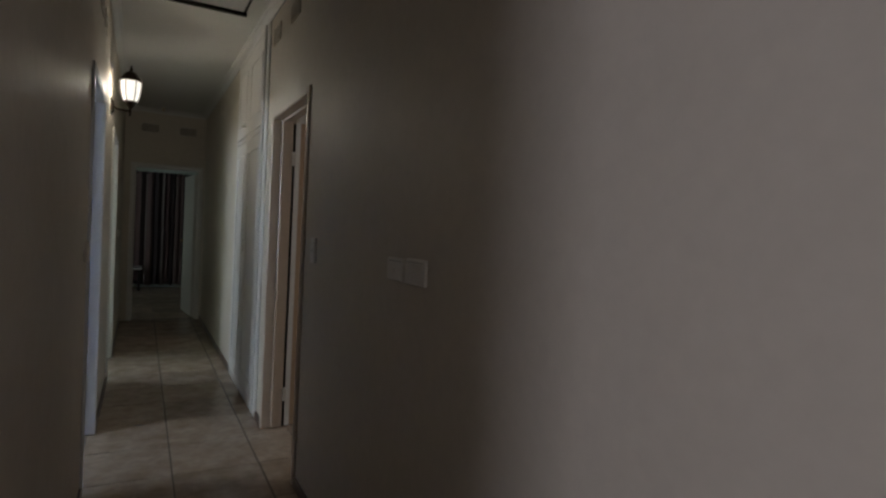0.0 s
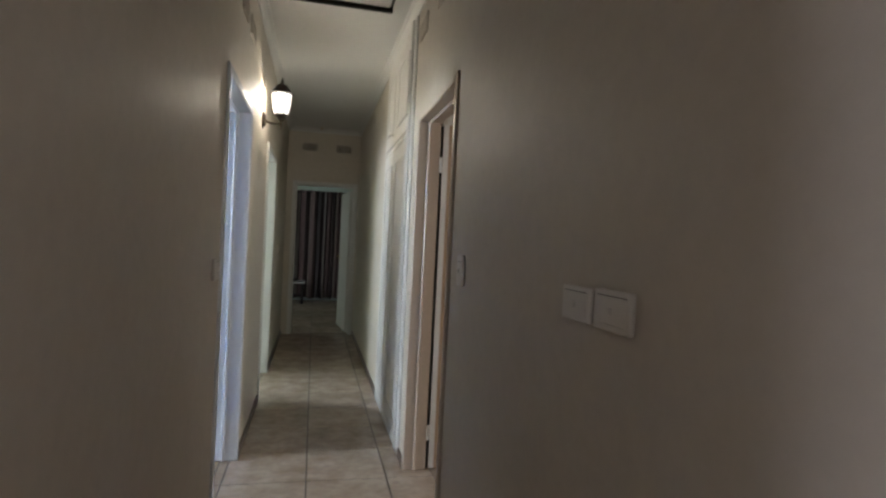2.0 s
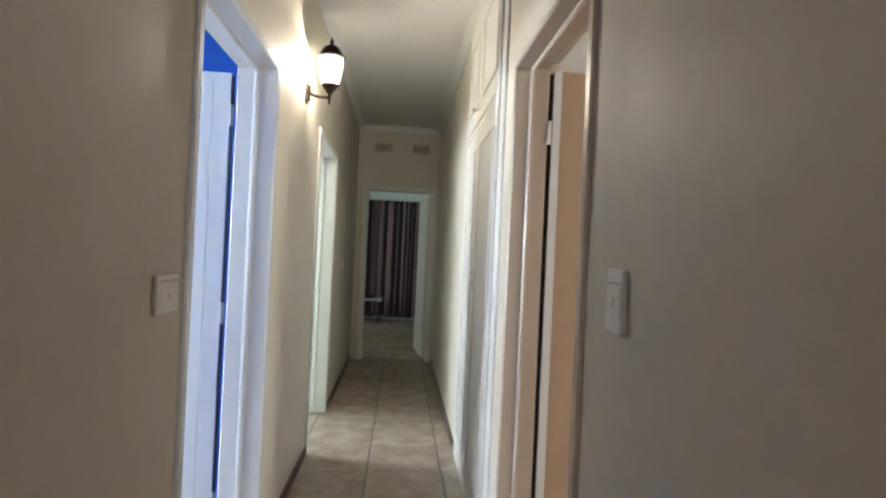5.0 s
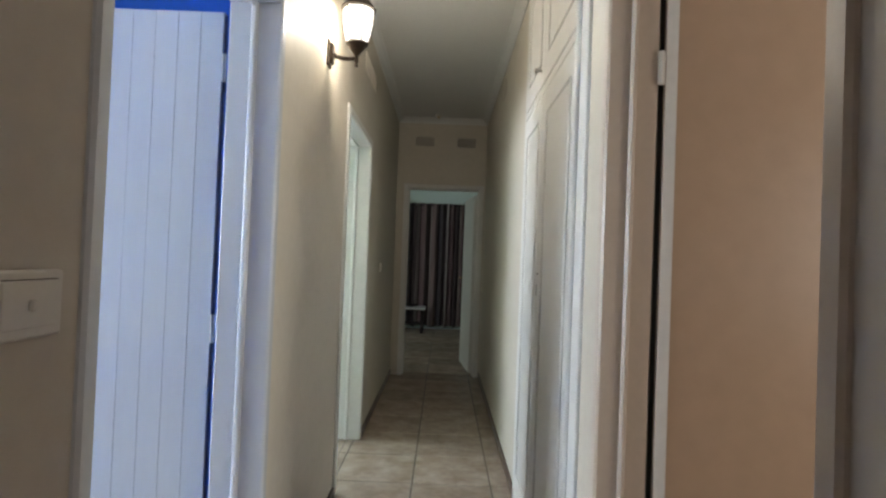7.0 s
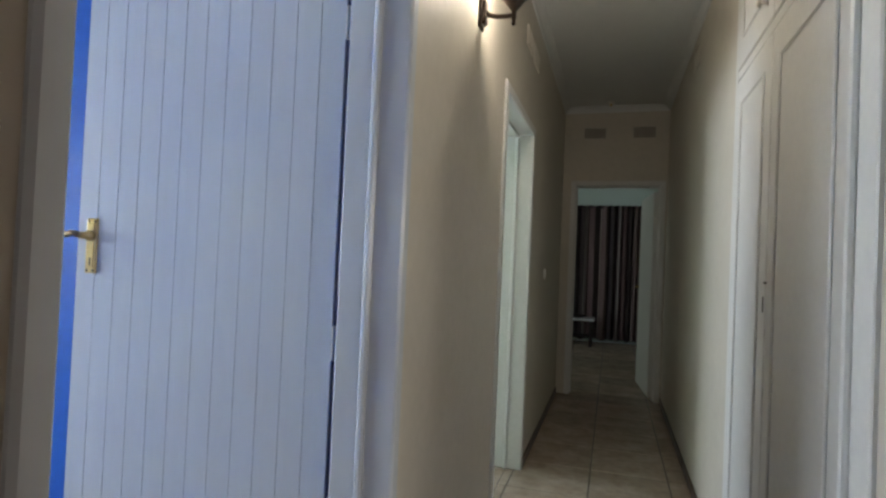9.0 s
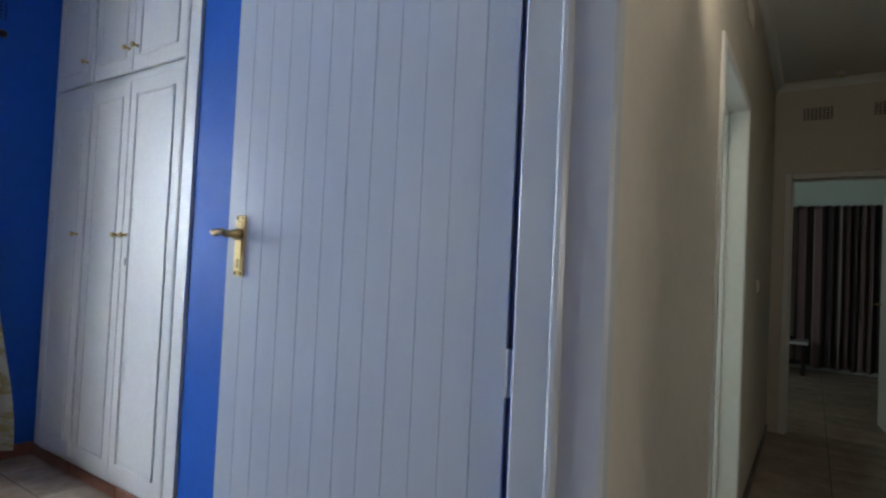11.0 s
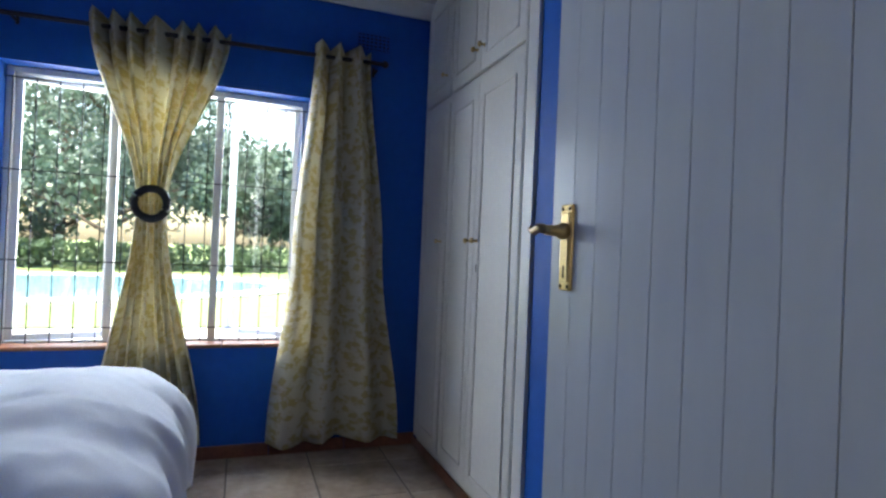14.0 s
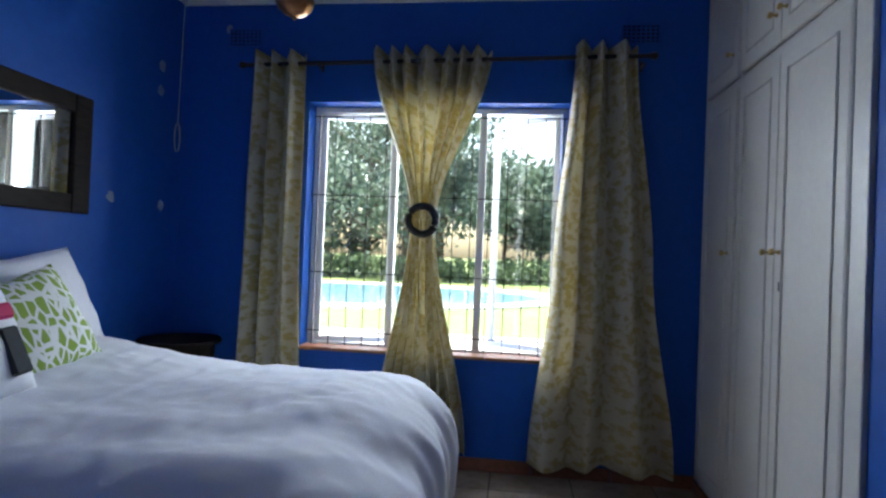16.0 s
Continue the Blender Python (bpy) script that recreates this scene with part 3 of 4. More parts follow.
def switch(plane, out, y, z, wide, high, label):
    sw = thing("light_switch", label, "light switch", "corridor switches")
    p = lambda d: plane + out * d
    part("plate", box((p(0), y - wide / 2, z - high / 2), (p(0.012), y + wide / 2, z + high / 2), 0.004, seg=2), PLASTIC, sw)
    big = wide > high
    ry, rz = (wide * 0.40, high * 0.34) if big else (wide * 0.42, high * 0.27)
    part("insert", box((p(0.010), y - ry, z - rz), (p(0.0135), y + ry, z + rz), 0.0012), PLASTIC, sw)
    part("seam", boxes([((p(0.011), y - ry, z + rz + 0.001), (p(0.0128), y + ry, z + rz + 0.0025))]), BRONZE, sw)
    part("toggle", box((p(0.0125), y - 0.006, z - 0.009), (p(0.019), y + 0.006, z + 0.007), 0.003), PLASTIC, sw)


switch(XL, 1, 4.048, 1.196, 0.122, 0.09, "ivory rectangular light switch beside the bedroom door")
switch(XR, -1, 3.727, 1.246, 0.078, 0.122, "ivory upright light switch beside the peach door")
switch(XR, -1, 2.722, 1.236, 0.13, 0.074, "ivory single light switch on the cream wall")
switch(XR, -1, 2.570, 1.238, 0.136, 0.08, "larger ivory light switch on the cream wall")
switch(XL, 1, 8.08, 1.18, 0.03, 0.075, "small narrow light switch on the cream wall")


def vent(m, mat, label, wide=0.21, high=0.11):
    """Local: x along the wall, z up, y=0 on the wall, face towards -y; a grid of dark holes."""
    v = thing("air_vent", label, "air vent", "wall vents", m)
    part("frame", boxes([((-wide / 2, -0.008, -high / 2), (wide / 2, 0, -high / 2 + 0.008)), ((-wide / 2, -0.008, high / 2 - 0.008), (wide / 2, 0, high / 2)),
                         ((-wide / 2, -0.008, -high / 2), (-wide / 2 + 0.008, 0, high / 2)), ((wide / 2 - 0.008, -0.008, -high / 2), (wide / 2, 0, high / 2))], 0.001), mat, v)
    # near-black sheet paints the shade inside the vent holes
    part("backing", box((-wide / 2 + 0.006, -0.003, -high / 2 + 0.006), (wide / 2 - 0.006, -0.001, high / 2 - 0.006)), GAPSHADE, v)
    cols, rows = 8, 5
    bars = []
    for i in range(1, cols):
        u = -wide / 2 + wide * i / cols
        bars.append(((u - 0.0038, -0.0075, -high / 2 + 0.008), (u + 0.0038, -0.003, high / 2 - 0.008)))
    for j in range(1, rows):
        u = -high / 2 + high * j / rows
        bars.append(((-wide / 2 + 0.008, -0.007, u - 0.004), (wide / 2 - 0.008, -0.003, u + 0.004)))
    part("grille", boxes(bars), mat, v)
    return v


cv = "cream painted louvre air brick high on the wall"
for x in (0.30, 0.755):
    vent(pose(x, YF, 2.555), CREAM, cv)
for y in (4.64, 5.0, 6.95, 7.23):
    vent(pose(XL, y, 2.52, 0, 0, 90), CREAM, cv)
for y in (4.325, 4.825, 7.65):
    vent(pose(XR, y, 2.605, 0, 0, -90), CREAM, cv)
for y in (2.90, 5.245):
    vent(pose(XW, y, 2.52, 0, 0, 90), BLUE, "blue painted air brick high on the wall")


def lantern():
    """A six-sided wall lantern on a curved bracket."""
    root = thing("wall_lantern", "lit bronze carriage lantern with clear glass panes", "wall lamp")
    y = 5.76
    part("wall_plate", boxes([((XL, y - 0.032, 2.095), (XL + 0.012, y + 0.032, 2.215)), ((XL + 0.01, y - 0.022, 2.110), (XL + 0.026, y + 0.022, 2.200))], 0.006), BRONZE, root)
    part("arm", tube([(XL + 0.02, y, 2.160), (0.045, y, 2.145), (0.075, y, 2.137), (0.105, y, 2.136), (0.135, y, 2.138)], 0.0095, 10, taper=0.8), BRONZE, root, smooth=True)
    part("stem", lathe([(0.003, 2.100), (0.008, 2.106), (0.005, 2.116), (0.009, 2.124), (0.009, 2.150), (0.016, 2.160), (0.03, 2.178), (0.042, 2.195), (0.05, 2.200), (0.05, 2.207)], (0.135, y, 0), steps=18), BRONZE, root, smooth=True)
    part("roof", lathe([(0.078, 2.352), (0.08, 2.357), (0.062, 2.378), (0.05, 2.395), (0.036, 2.412), (0.022, 2.420), (0.012, 2.426), (0.009, 2.438), (0.012, 2.445), (0.006, 2.454), (0.002, 2.470)], (0.135, y, 0), steps=12), BRONZE, root)
    n = 6
    for i in range(n):
        a0, a1 = 6.28319 * i / n, 6.28319 * (i + 1) / n
        pt = lambda a, r, z: (0.135 + r * math.cos(a), y + r * math.sin(a), z)
        bm = bmesh.new()
        prof = [(0.044, 2.205), (0.056, 2.240), (0.065, 2.290), (0.068, 2.355)]
        cols = [[bm.verts.new(pt(a, r, z)) for r, z in prof] for a in (a0, a1)]
        for j in range(3):
            bm.faces.new((cols[0][j], cols[1][j], cols[1][j + 1], cols[0][j + 1]))
        pane = part("pane", bm, FROST, root, "glowing glass pane")
        pane.visible_shadow = False
        part("rib", tube([pt(a0, r + 0.001, z) for r, z in prof], 0.0032, 6), BRONZE, root)
    b = part("bulb", lathe([(0.012, 2.210), (0.014, 2.240), (0.024, 2.265), (0.028, 2.295), (0.02, 2.322), (0.006, 2.332)], (0.135, y, 0), steps=14), BULB, root, "lit bulb", smooth=True)
    b.visible_shadow = False


lantern()
sp = thing("smoke_detector", "small white ceiling sensor by the corridor end", "sensor")
part("base", lathe([(0.035, CZ), (0.035, CZ - 0.012), (0.028, CZ - 0.02)], (0.44, 9.25, 0), steps=18), PLASTIC, sp)
part("tip", lathe([(0.012, CZ - 0.02), (0.012, CZ - 0.034), (0.004, CZ - 0.04)], (0.44, 9.25, 0), steps=12), BRASS, sp, "small brass tip")

# ---- cloth ----


def curtain(name, rows, pleats, depth, mat, label, group, plane_x=None, plane_y=None, thick=0.003, seed=0, phase=0.0, cloth_width=1.0):
    """A pleated hanging. rows: (z, left, right, pleat scale) from top to bottom, along y at plane_x, or along x at plane_y."""
    rnd = random.Random(seed)
    root = thing(name, label, "curtain", group)
    bm = bmesh.new()
    uv = bm.loops.layers.uv.new("UVMap")
    cols, levels = pleats * 10, 44
    ztop, zbot = rows[0][0], rows[-1][0]
    off = [rnd.uniform(-0.25, 0.25) for _ in range(pleats + 2)]
    grid, uvs = [], []
    for j in range(levels + 1):
        z = ztop + (zbot - ztop) * j / levels
        for (za, la, ra, sa), (zb, lb, rb, sb) in zip(rows, rows[1:]):
            if za >= z >= zb - 1e-6:
                k = (za - z) / (za - zb)
                k = k * k * (3 - 2 * k) if len(rows) > 2 else k
                lo, hi, sc = la + (lb - la) * k, ra + (rb - ra) * k, sa + (sb - sa) * k
                break
        line, uvl = [], []
        for i in range(cols + 1):
            u = i / cols
            ph = pleats * min(1.0, max(0.0, u + 0.045 * math.sin(6.28319 * u * 1.5 + seed) * math.sin(3.14159 * u)))
            wob = off[int(ph)] * (1 - (ph % 1)) + off[int(ph) + 1] * (ph % 1)
            down = j / levels
            d = depth * sc * math.sin(6.28319 * (ph + phase) + wob * 2.0 * down + 0.4 * math.sin(down * 5 + u * 4) * down)
            d += 0.012 * down * noise.noise((u * 3, down * 4, seed))
            along = lo + (hi - lo) * (u + 0.022 * wob * down) + 0.006 * math.sin(12.566 * ph) * sc
            zz = z + (0.012 * math.sin(6.28319 * ph) if j == 0 else 0) + 0.014 * down ** 8 * math.sin(6.28319 * ph * 0.5 + seed)
            line.append(bm.verts.new((plane_x + d, along, zz) if plane_x is not None else (along, plane_y + d, zz)))
            uvl.append((u * cloth_width, z))
        grid.append(line)
        uvs.append(uvl)
    for j in range(levels):
        for i in range(cols):
            f = bm.faces.new((grid[j][i], grid[j][i + 1], grid[j + 1][i + 1], grid[j + 1][i]))
            for lp, (a, b) in zip(f.loops, ((j, i), (j, i + 1), (j + 1, i + 1), (j + 1, i))):
                lp[uv].uv = uvs[a][b]
    cl = part("cloth", bm, mat, root, smooth=True)
    so = cl.modifiers.new("thickness", "SOLIDIFY")
    so.thickness = thick
    return root


ROD_X, ROD_Z = XW + 0.085, 2.335
G = "window curtains"
cl = "cream and yellow-green damask eyelet curtain hanging open"
curtain("curtain", [(2.385, 3.01, 3.325, 1.0), (1.4, 2.99, 3.33, 1.0), (0.12, 2.95, 3.38, 1.2)], 3, 0.057, DAMASK, cl, G, plane_x=ROD_X, seed=3, cloth_width=0.6)
cm = curtain("curtain", [(2.40, 3.735, 4.42, 1.0), (1.425, 3.99, 4.135, 0.55), (0.10, 3.81, 4.35, 0.95)], 7, 0.064, DAMASK, "cream damask curtain gathered by a dark ring tieback", G, plane_x=ROD_X, seed=5, cloth_width=0.8)
curtain("curtain", [(2.425, 4.885, 5.215, 1.0), (1.2, 4.80, 5.33, 1.1), (0.085, 4.70, 5.465, 1.15)], 3, 0.06, DAMASK, cl, G, plane_x=ROD_X, seed=9, cloth_width=0.7)
ring_pts = [(ROD_X + 0.055 + 0.012 * math.cos(2 * a), 4.065 + 0.078 * math.cos(a), 1.425 + 0.08 * math.sin(a)) for a in [6.28319 * i / 36 for i in range(37)]]
tie = thing("curtain_tieback", "round dark beaded tieback ring on the curtain", "tieback")
part("ring", tube(ring_pts, 0.021, 12), BLACK, tie, smooth=True)
rod = thing("curtain_rod", "dark metal curtain rod with end knobs", "curtain rod")
part("pole", tube([(ROD_X, 2.945, ROD_Z - 0.012), (ROD_X, 5.29, ROD_Z + 0.032)], 0.0125, 12), RODM, rod)
for y, dz in ((2.93, -0.012), (5.305, 0.032)):
    part("finial", lathe([(0.013, -0.02), (0.019, -0.012), (0.021, 0), (0.016, 0.014), (0.006, 0.02)], (ROD_X, y, ROD_Z + dz), "Y", 14), RODM, rod, smooth=True)
for y in (3.40, 5.25):
    part("bracket", boxes([((XW, y - 0.008, ROD_Z - 0.03), (XW + 0.008, y + 0.008, ROD_Z + 0.03)), ((XW, y - 0.006, ROD_Z - 0.02), (ROD_X + 0.012, y + 0.006, ROD_Z - 0.010))], 0.002), RODM, rod)

# ---- bedroom window ----
win = thing("window_1", "white steel casement window, outer sashes ajar", "window", kind="structure")
fx0, fx1 = XW - 0.155, XW - 0.115
M1, M2 = 3.835, 4.375
part("window_frame", boxes([((fx0, WY[0], WZ[0]), (fx1, WY[0] + 0.035, WZ[1])), ((fx0, WY[1] - 0.035, WZ[0]), (fx1, WY[1], WZ[1])),
                            ((fx0, WY[0] + 0.035, WZ[0]), (fx1, WY[1] - 0.035, WZ[0] + 0.035)), ((fx0, WY[0] + 0.035, WZ[1] - 0.035), (fx1, WY[1] - 0.035, WZ[1])),
                            ((fx0, M1 - 0.02, WZ[0] + 0.035), (fx1, M1 + 0.02, WZ[1] - 0.035)), ((fx0, M2 - 0.022, WZ[0] + 0.035), (fx1, M2 + 0.022, WZ[1] - 0.035))], 0.004), STEEL, win)


def sash(y_hinge, y_free, angle, label):
    """A casement hinged on an outer side, swung outwards."""
    sgn = 1 if y_free > y_hinge else -1
    w = abs(y_free - y_hinge)
    z0, z1 = WZ[0] + 0.03, WZ[1] - 0.03
    s = part("sash", boxes([((0, 0, z0), (0.03, sgn * 0.034, z1)), ((0, sgn * (w - 0.034), z0), (0.03, sgn * w, z1)), ((0, sgn * 0.034, z0), (0.03, sgn * (w - 0.034), z0 + 0.034)), ((0, sgn * 0.034, z1 - 0.034), (0.03, sgn * (w - 0.034), z1))], 0.003), STEEL, win, label)
    s.matrix_world = pose(fx0 - 0.01, y_hinge, 0, 0, 0, angle * sgn)
    g = part("pane", box((0.013, sgn * 0.03, z0 + 0.03), (0.017, sgn * (w - 0.03), z1 - 0.03)), GLASS, s, "clear glass")
    g.visible_shadow = False
    part("latch", tube([(0.02, sgn * (w - 0.02), 1.40), (0.065, sgn * (w - 0.02), 1.40), (0.068, sgn * (w + 0.05), 1.392)], 0.005), IRON, s, "small window catch")


sash(WY[1] - 0.03, M2 + 0.012, 30, "white steel sash swung outwards")
sash(WY[0] + 0.03, M1 - 0.012, 12, "white steel sash slightly ajar")
g = part("pane", box((fx0 + 0.018, M1 + 0.015, WZ[0] + 0.03), (fx0 + 0.022, M2 - 0.015, WZ[1] - 0.03)), GLASS, win, "clear glass")
g.visible_shadow = False
sill = thing("window_sill_tiles", "terracotta tile window sill", "window sill", kind="structure")
n = 7
for i in range(n):
    a, b = WY[0] - 0.02 + (WY[1] - WY[0] + 0.04) * i / n, WY[0] - 0.02 + (WY[1] - WY[0] + 0.04) * (i + 1) / n
    part("sill_tile", box((fx1 + 0.002, a + 0.001, WZ[0] + 0.002), (XW + 0.025, b - 0.001, WZ[0] + 0.022), 0.004), SILLM, sill)
grille = thing("burglar_bars", "black wrought-iron burglar bars with scrolls", "burglar bars")
gx = XW - 0.085
for y in [WY[0] + 0.04 + 0.106 * i for i in range(15)]:
    part("upright", tube([(gx, y, WZ[0] + 0.024), (gx, y, WZ[1] - 0.06)], 0.0033, 6), IRON, grille)
for z in (0.74, 1.10, 1.575, 2.06):
    part("crossbar", box((gx - 0.008, WY[0], z - 0.003), (gx - 0.003, WY[1], z + 0.003)), IRON, grille)


def scroll(y, z, sy, sz):
    pts = []
    for i in range(22):
        a = i / 21 * 7.5
        r = 0.036 * (1 - i / 26)
        pts.append((gx + 0.006, y + sy * (0.038 - r * math.cos(a) * 1.0), z + sz * (0.02 + r * math.sin(a) + 0.03 * (1 - i / 21))))
    part("scroll", tube(pts, 0.0038, 5), IRON, grille)


for yc in (3.62, 4.12, 4.62):
    for sy in (-1, 1):
        scroll(yc, 1.385, sy, 1)
        scroll(yc, 1.365, sy, -1)

# ---- wardrobe ----
ward = thing("wardrobe", "built-in white panelled wardrobe reaching the ceiling", "wardrobe")
WX0, WX1 = XW + 0.004, -2.03
part("carcass", boxes([((WX0, YC + 0.022, 0), (WX0 + 0.018, 6.19, CZ - 0.002)), ((WX1 - 0.018, YC + 0.022, 0), (WX1, 6.19, CZ - 0.002)), ((WX0, 6.17, 0), (WX1, 6.19, CZ - 0.002)), ((WX0, YC + 0.022, 0), (WX1, 6.17, 0.05))]), WHITE, ward)
yf = YC - 0.002
part("face_frame", boxes([((WX1 - 0.085, yf - 0.012, 0.06), (WX1, YC + 0.02, CZ - 0.002)), ((WX0, yf, 0.06), (WX0 + 0.05, YC + 0.02, CZ - 0.002)), ((-3.03, yf, 0.06), (-3.0, YC + 0.02, CZ - 0.002)),
                          ((WX0 + 0.05, yf, 2.085), (-3.03, YC + 0.02, 2.125)), ((-3.0, yf, 2.085), (WX1 - 0.085, YC + 0.02, 2.125)), ((WX0 + 0.05, yf, CZ - 0.06), (WX1 - 0.085, YC + 0.02, CZ - 0.002)), ((WX0 + 0.05, yf, 0.06), (WX1 - 0.085, YC + 0.02, 0.085))], 0.003), WHITE, ward)
part("moulding", tube([(WX1 - 0.095, yf - 0.008, 0.07), (WX1 - 0.095, yf - 0.008, CZ - 0.01)], 0.011), WHITE, ward)
for z, kz in (((0.09, 2.08), 1.295), ((2.13, CZ - 0.065), 2.25)):
    panel_door(ward, "door", YC + 0.004, (-2.60, -2.135), z, "x", -1, WHITE, (-2.562, kz, BRASS), 0.06)
    panel_door(ward, "door", YC + 0.004, (-2.998, -2.605), z, "x", -1, WHITE, (-2.645, kz, BRASS), 0.06)
    panel_door(ward, "door", YC + 0.004, (WX0 + 0.055, -3.032), z, "x", -1, WHITE, (-3.085, kz, BRASS), 0.06)
part("keyhole", box((-2.560, YC - 0.0185, 1.145), (-2.550, YC - 0.016, 1.18), 0.0006), BRONZE, ward, "small keyhole plate")

# ---- bed ----
bed = thing("bed", "double bed made up with a white puffy duvet", "bed")
BX, BY, BTOP = (-2.86, -1.22), (YH + 0.06, 4.36), 0.75
part("base", box((BX[0] + 0.06, BY[0], 0.10), (BX[1] - 0.06, BY[1] - 0.10, 0.34), 0.02), DARKWOOD, bed)
for x in (BX[0] + 0.12, BX[1] - 0.12):
    for y in (BY[0] + 0.08, BY[1] - 0.2):
        part("leg", lathe([(0.025, 0), (0.03, 0.1)], (x, y, 0.001), steps=12), DARKWOOD, bed)
part("mattress", box((BX[0] + 0.12, BY[0], 0.34), (BX[1] - 0.12, BY[1] - 0.17, 0.58), 0.08, seg=3), LINEN, bed)


def duvet():
    """A draped cover: a rounded, creased top that falls over the sides to near the floor."""
    bm = bmesh.new()
    nx, ny = 130, 150
    cx, cy = (BX[0] + BX[1]) / 2, (BY[0] + BY[1]) / 2
    hx, hy = (BX[1] - BX[0]) / 2, (BY[1] - BY[0]) / 2
    drop, rad = 0.52, 0.33
    grid = []
    def fold(s, half):
        """Arc length s from the middle to (offset, fall)."""
        a = abs(s)
        flat = half - rad
        if a < flat:
            return s, 0.0
        t = a - flat
        if t < rad * 1.5708:
            ang = t / rad
            return math.copysign(flat + rad * math.sin(ang), s), rad * (1 - math.cos(ang))
        rest = t - rad * 1.5708
        return math.copysign(half + 0.05 * rest, s), rad + rest
    lenx, leny = hx - rad + rad * 1.5708 + drop - rad, hy - rad + rad * 1.5708 + drop - rad
    for i in range(nx + 1):
        line = []
        sx = -lenx + 2 * lenx * i / nx
        for j in range(ny + 1):
            sy = -(hy - 0.02) + (hy - 0.02 + leny) * j / ny
            ox, fx = fold(sx, hx)
            oy, fy = fold(max(sy, -hy), hy) if sy > 0 else (sy, 0.0)
            fall = (fx ** 2.4 + fy ** 2.4) ** (1 / 2.4)
            fall = min(fall, drop)
            x, y = cx + ox, cy + oy
            if fx > 0.02 and fy > 0.02:
                pull = 1 - 0.05 * min(1, (fx * fy) ** 0.5 * 3)
                x, y = cx + ox * pull, cy + oy * pull
            puff = 0.030 * noise.noise((x * 1.7, y * 1.7, 0.3)) + 0.011 * noise.noise((x * 5.5 + y * 2, y * 4.0, 2.0)) + 0.05 * max(0, (cy - y) / hy)
            crease = 0.012 * abs(noise.noise((x * 3 + 5, y * 7 + x * 5, 1.0))) + 0.006 * abs(noise.noise((x * 8 - y * 5, y * 3 + x * 4, 4.0)))
            crease += 0.016 * max(0.0, noise.noise((x * 2.2 + y * 1.5, y * 8.0 - x * 2, 7.0)) - 0.12) + 0.005 * abs(noise.noise((x * 14, y * 11 + x * 6, 9.0)))
            side = min(1, fall / 0.2)
            rip = side * (0.02 * math.sin(y * 17 + x * 13 + 2 * noise.noise((x * 2, y * 2, fall * 3))) + 0.012 * noise.noise((x * 16 + y * 16, fall * 4, 3.0)))
            x += math.copysign(rip, ox) if fx > fy else 0
            y += rip if fy >= fx else 0
            line.append(bm.verts.new((x, y, BTOP - fall + (puff - crease) * (1 - 0.7 * side))))
        grid.append(line)
    for i in range(nx):
        for j in range(ny):
            bm.faces.new((grid[i][j], grid[i + 1][j], grid[i + 1][j + 1], grid[i][j + 1]))
    return bm


dv = solid("duvet", duvet(), LINEN, "white creased cotton duvet draped over the bed", "duvet", smooth=True)
sd = dv.modifiers.new("thickness", "SOLIDIFY")
sd.thickness, sd.offset = 0.02, -1


def pillow(w, h, d, m, mat, label, ruffle=0.0):
    """A stuffed cushion: thick in the middle, thin at the pointed corners. Local x wide, z high."""
    bm = bmesh.new()
    n = 22
    sides = []
    for s in (-1, 1):
        g_ = []
        for i in range(n + 1):
            row = []
            for j in range(n + 1):
                u, v = -1 + 2 * i / n, -1 + 2 * j / n
                t = max(0.0, (1 - abs(u) ** 2.6) * (1 - abs(v) ** 2.6)) ** 0.55
                pinch = 1 - 0.07 * (1 - abs(u * v)) * max(abs(u), abs(v)) ** 4
                row.append(bm.verts.new((u * w / 2 * pinch, s * d / 2 * t + 0.006 * noise.noise((u * 3, v * 3, s)), h / 2 + v * h / 2 * pinch)))
            g_.append(row)
        for i in range(n):
            for j in range(n):
                bm.faces.new((g_[i][j], g_[i + 1][j], g_[i + 1][j + 1], g_[i][j + 1]))
        sides.append(g_)
    bmesh.ops.remove_doubles(bm, verts=bm.verts[:], dist=0.0008)
    root = solid("pillow", bm, mat, label, "pillow", "pillows on the bed", smooth=True)
    root.matrix_world = m
    return root


pillow(0.66, 0.45, 0.17, pose(-2.30, 2.76, 0.745, 22, 7, 4), LINEN, "white frilled pillow propped against the wall")
pillow(0.66, 0.45, 0.17, pose(-1.55, 2.76, 0.765, 16, -2, 0), LINEN, "white pillow propped against the wall")
pillow(0.46, 0.40, 0.15, pose(-2.14, 2.95, 0.735, 26, 12, 6), LATTICE, "white cushion with a green lattice print")
pr = pillow(0.42, 0.38, 0.15, pose(-1.68, 3.10, 0.735, 22, 4, 4), LINEN, "cushion printed in green, pink and charcoal")
part("print", box((-0.15, 0.055, 0.235), (-0.05, 0.077, 0.285), 0.008), PINK, pr, "pink printed patch")
part("print", box((-0.14, 0.055, 0.06), (-0.07, 0.080, 0.21), 0.008), CHAR, pr, "charcoal printed patch")

stand = thing("bedside_table", "dark round-topped wooden bedside table", "bedside table")
part("tabletop", lathe([(0.20, 0.685), (0.215, 0.69), (0.22, 0.70), (0.215, 0.712), (0.05, 0.716)], (-3.17, 2.76, 0), steps=28), DARKWOOD, stand)
part("apron", lathe([(0.18, 0.60), (0.185, 0.685)], (-3.17, 2.76, 0), steps=28), DARKWOOD, stand)
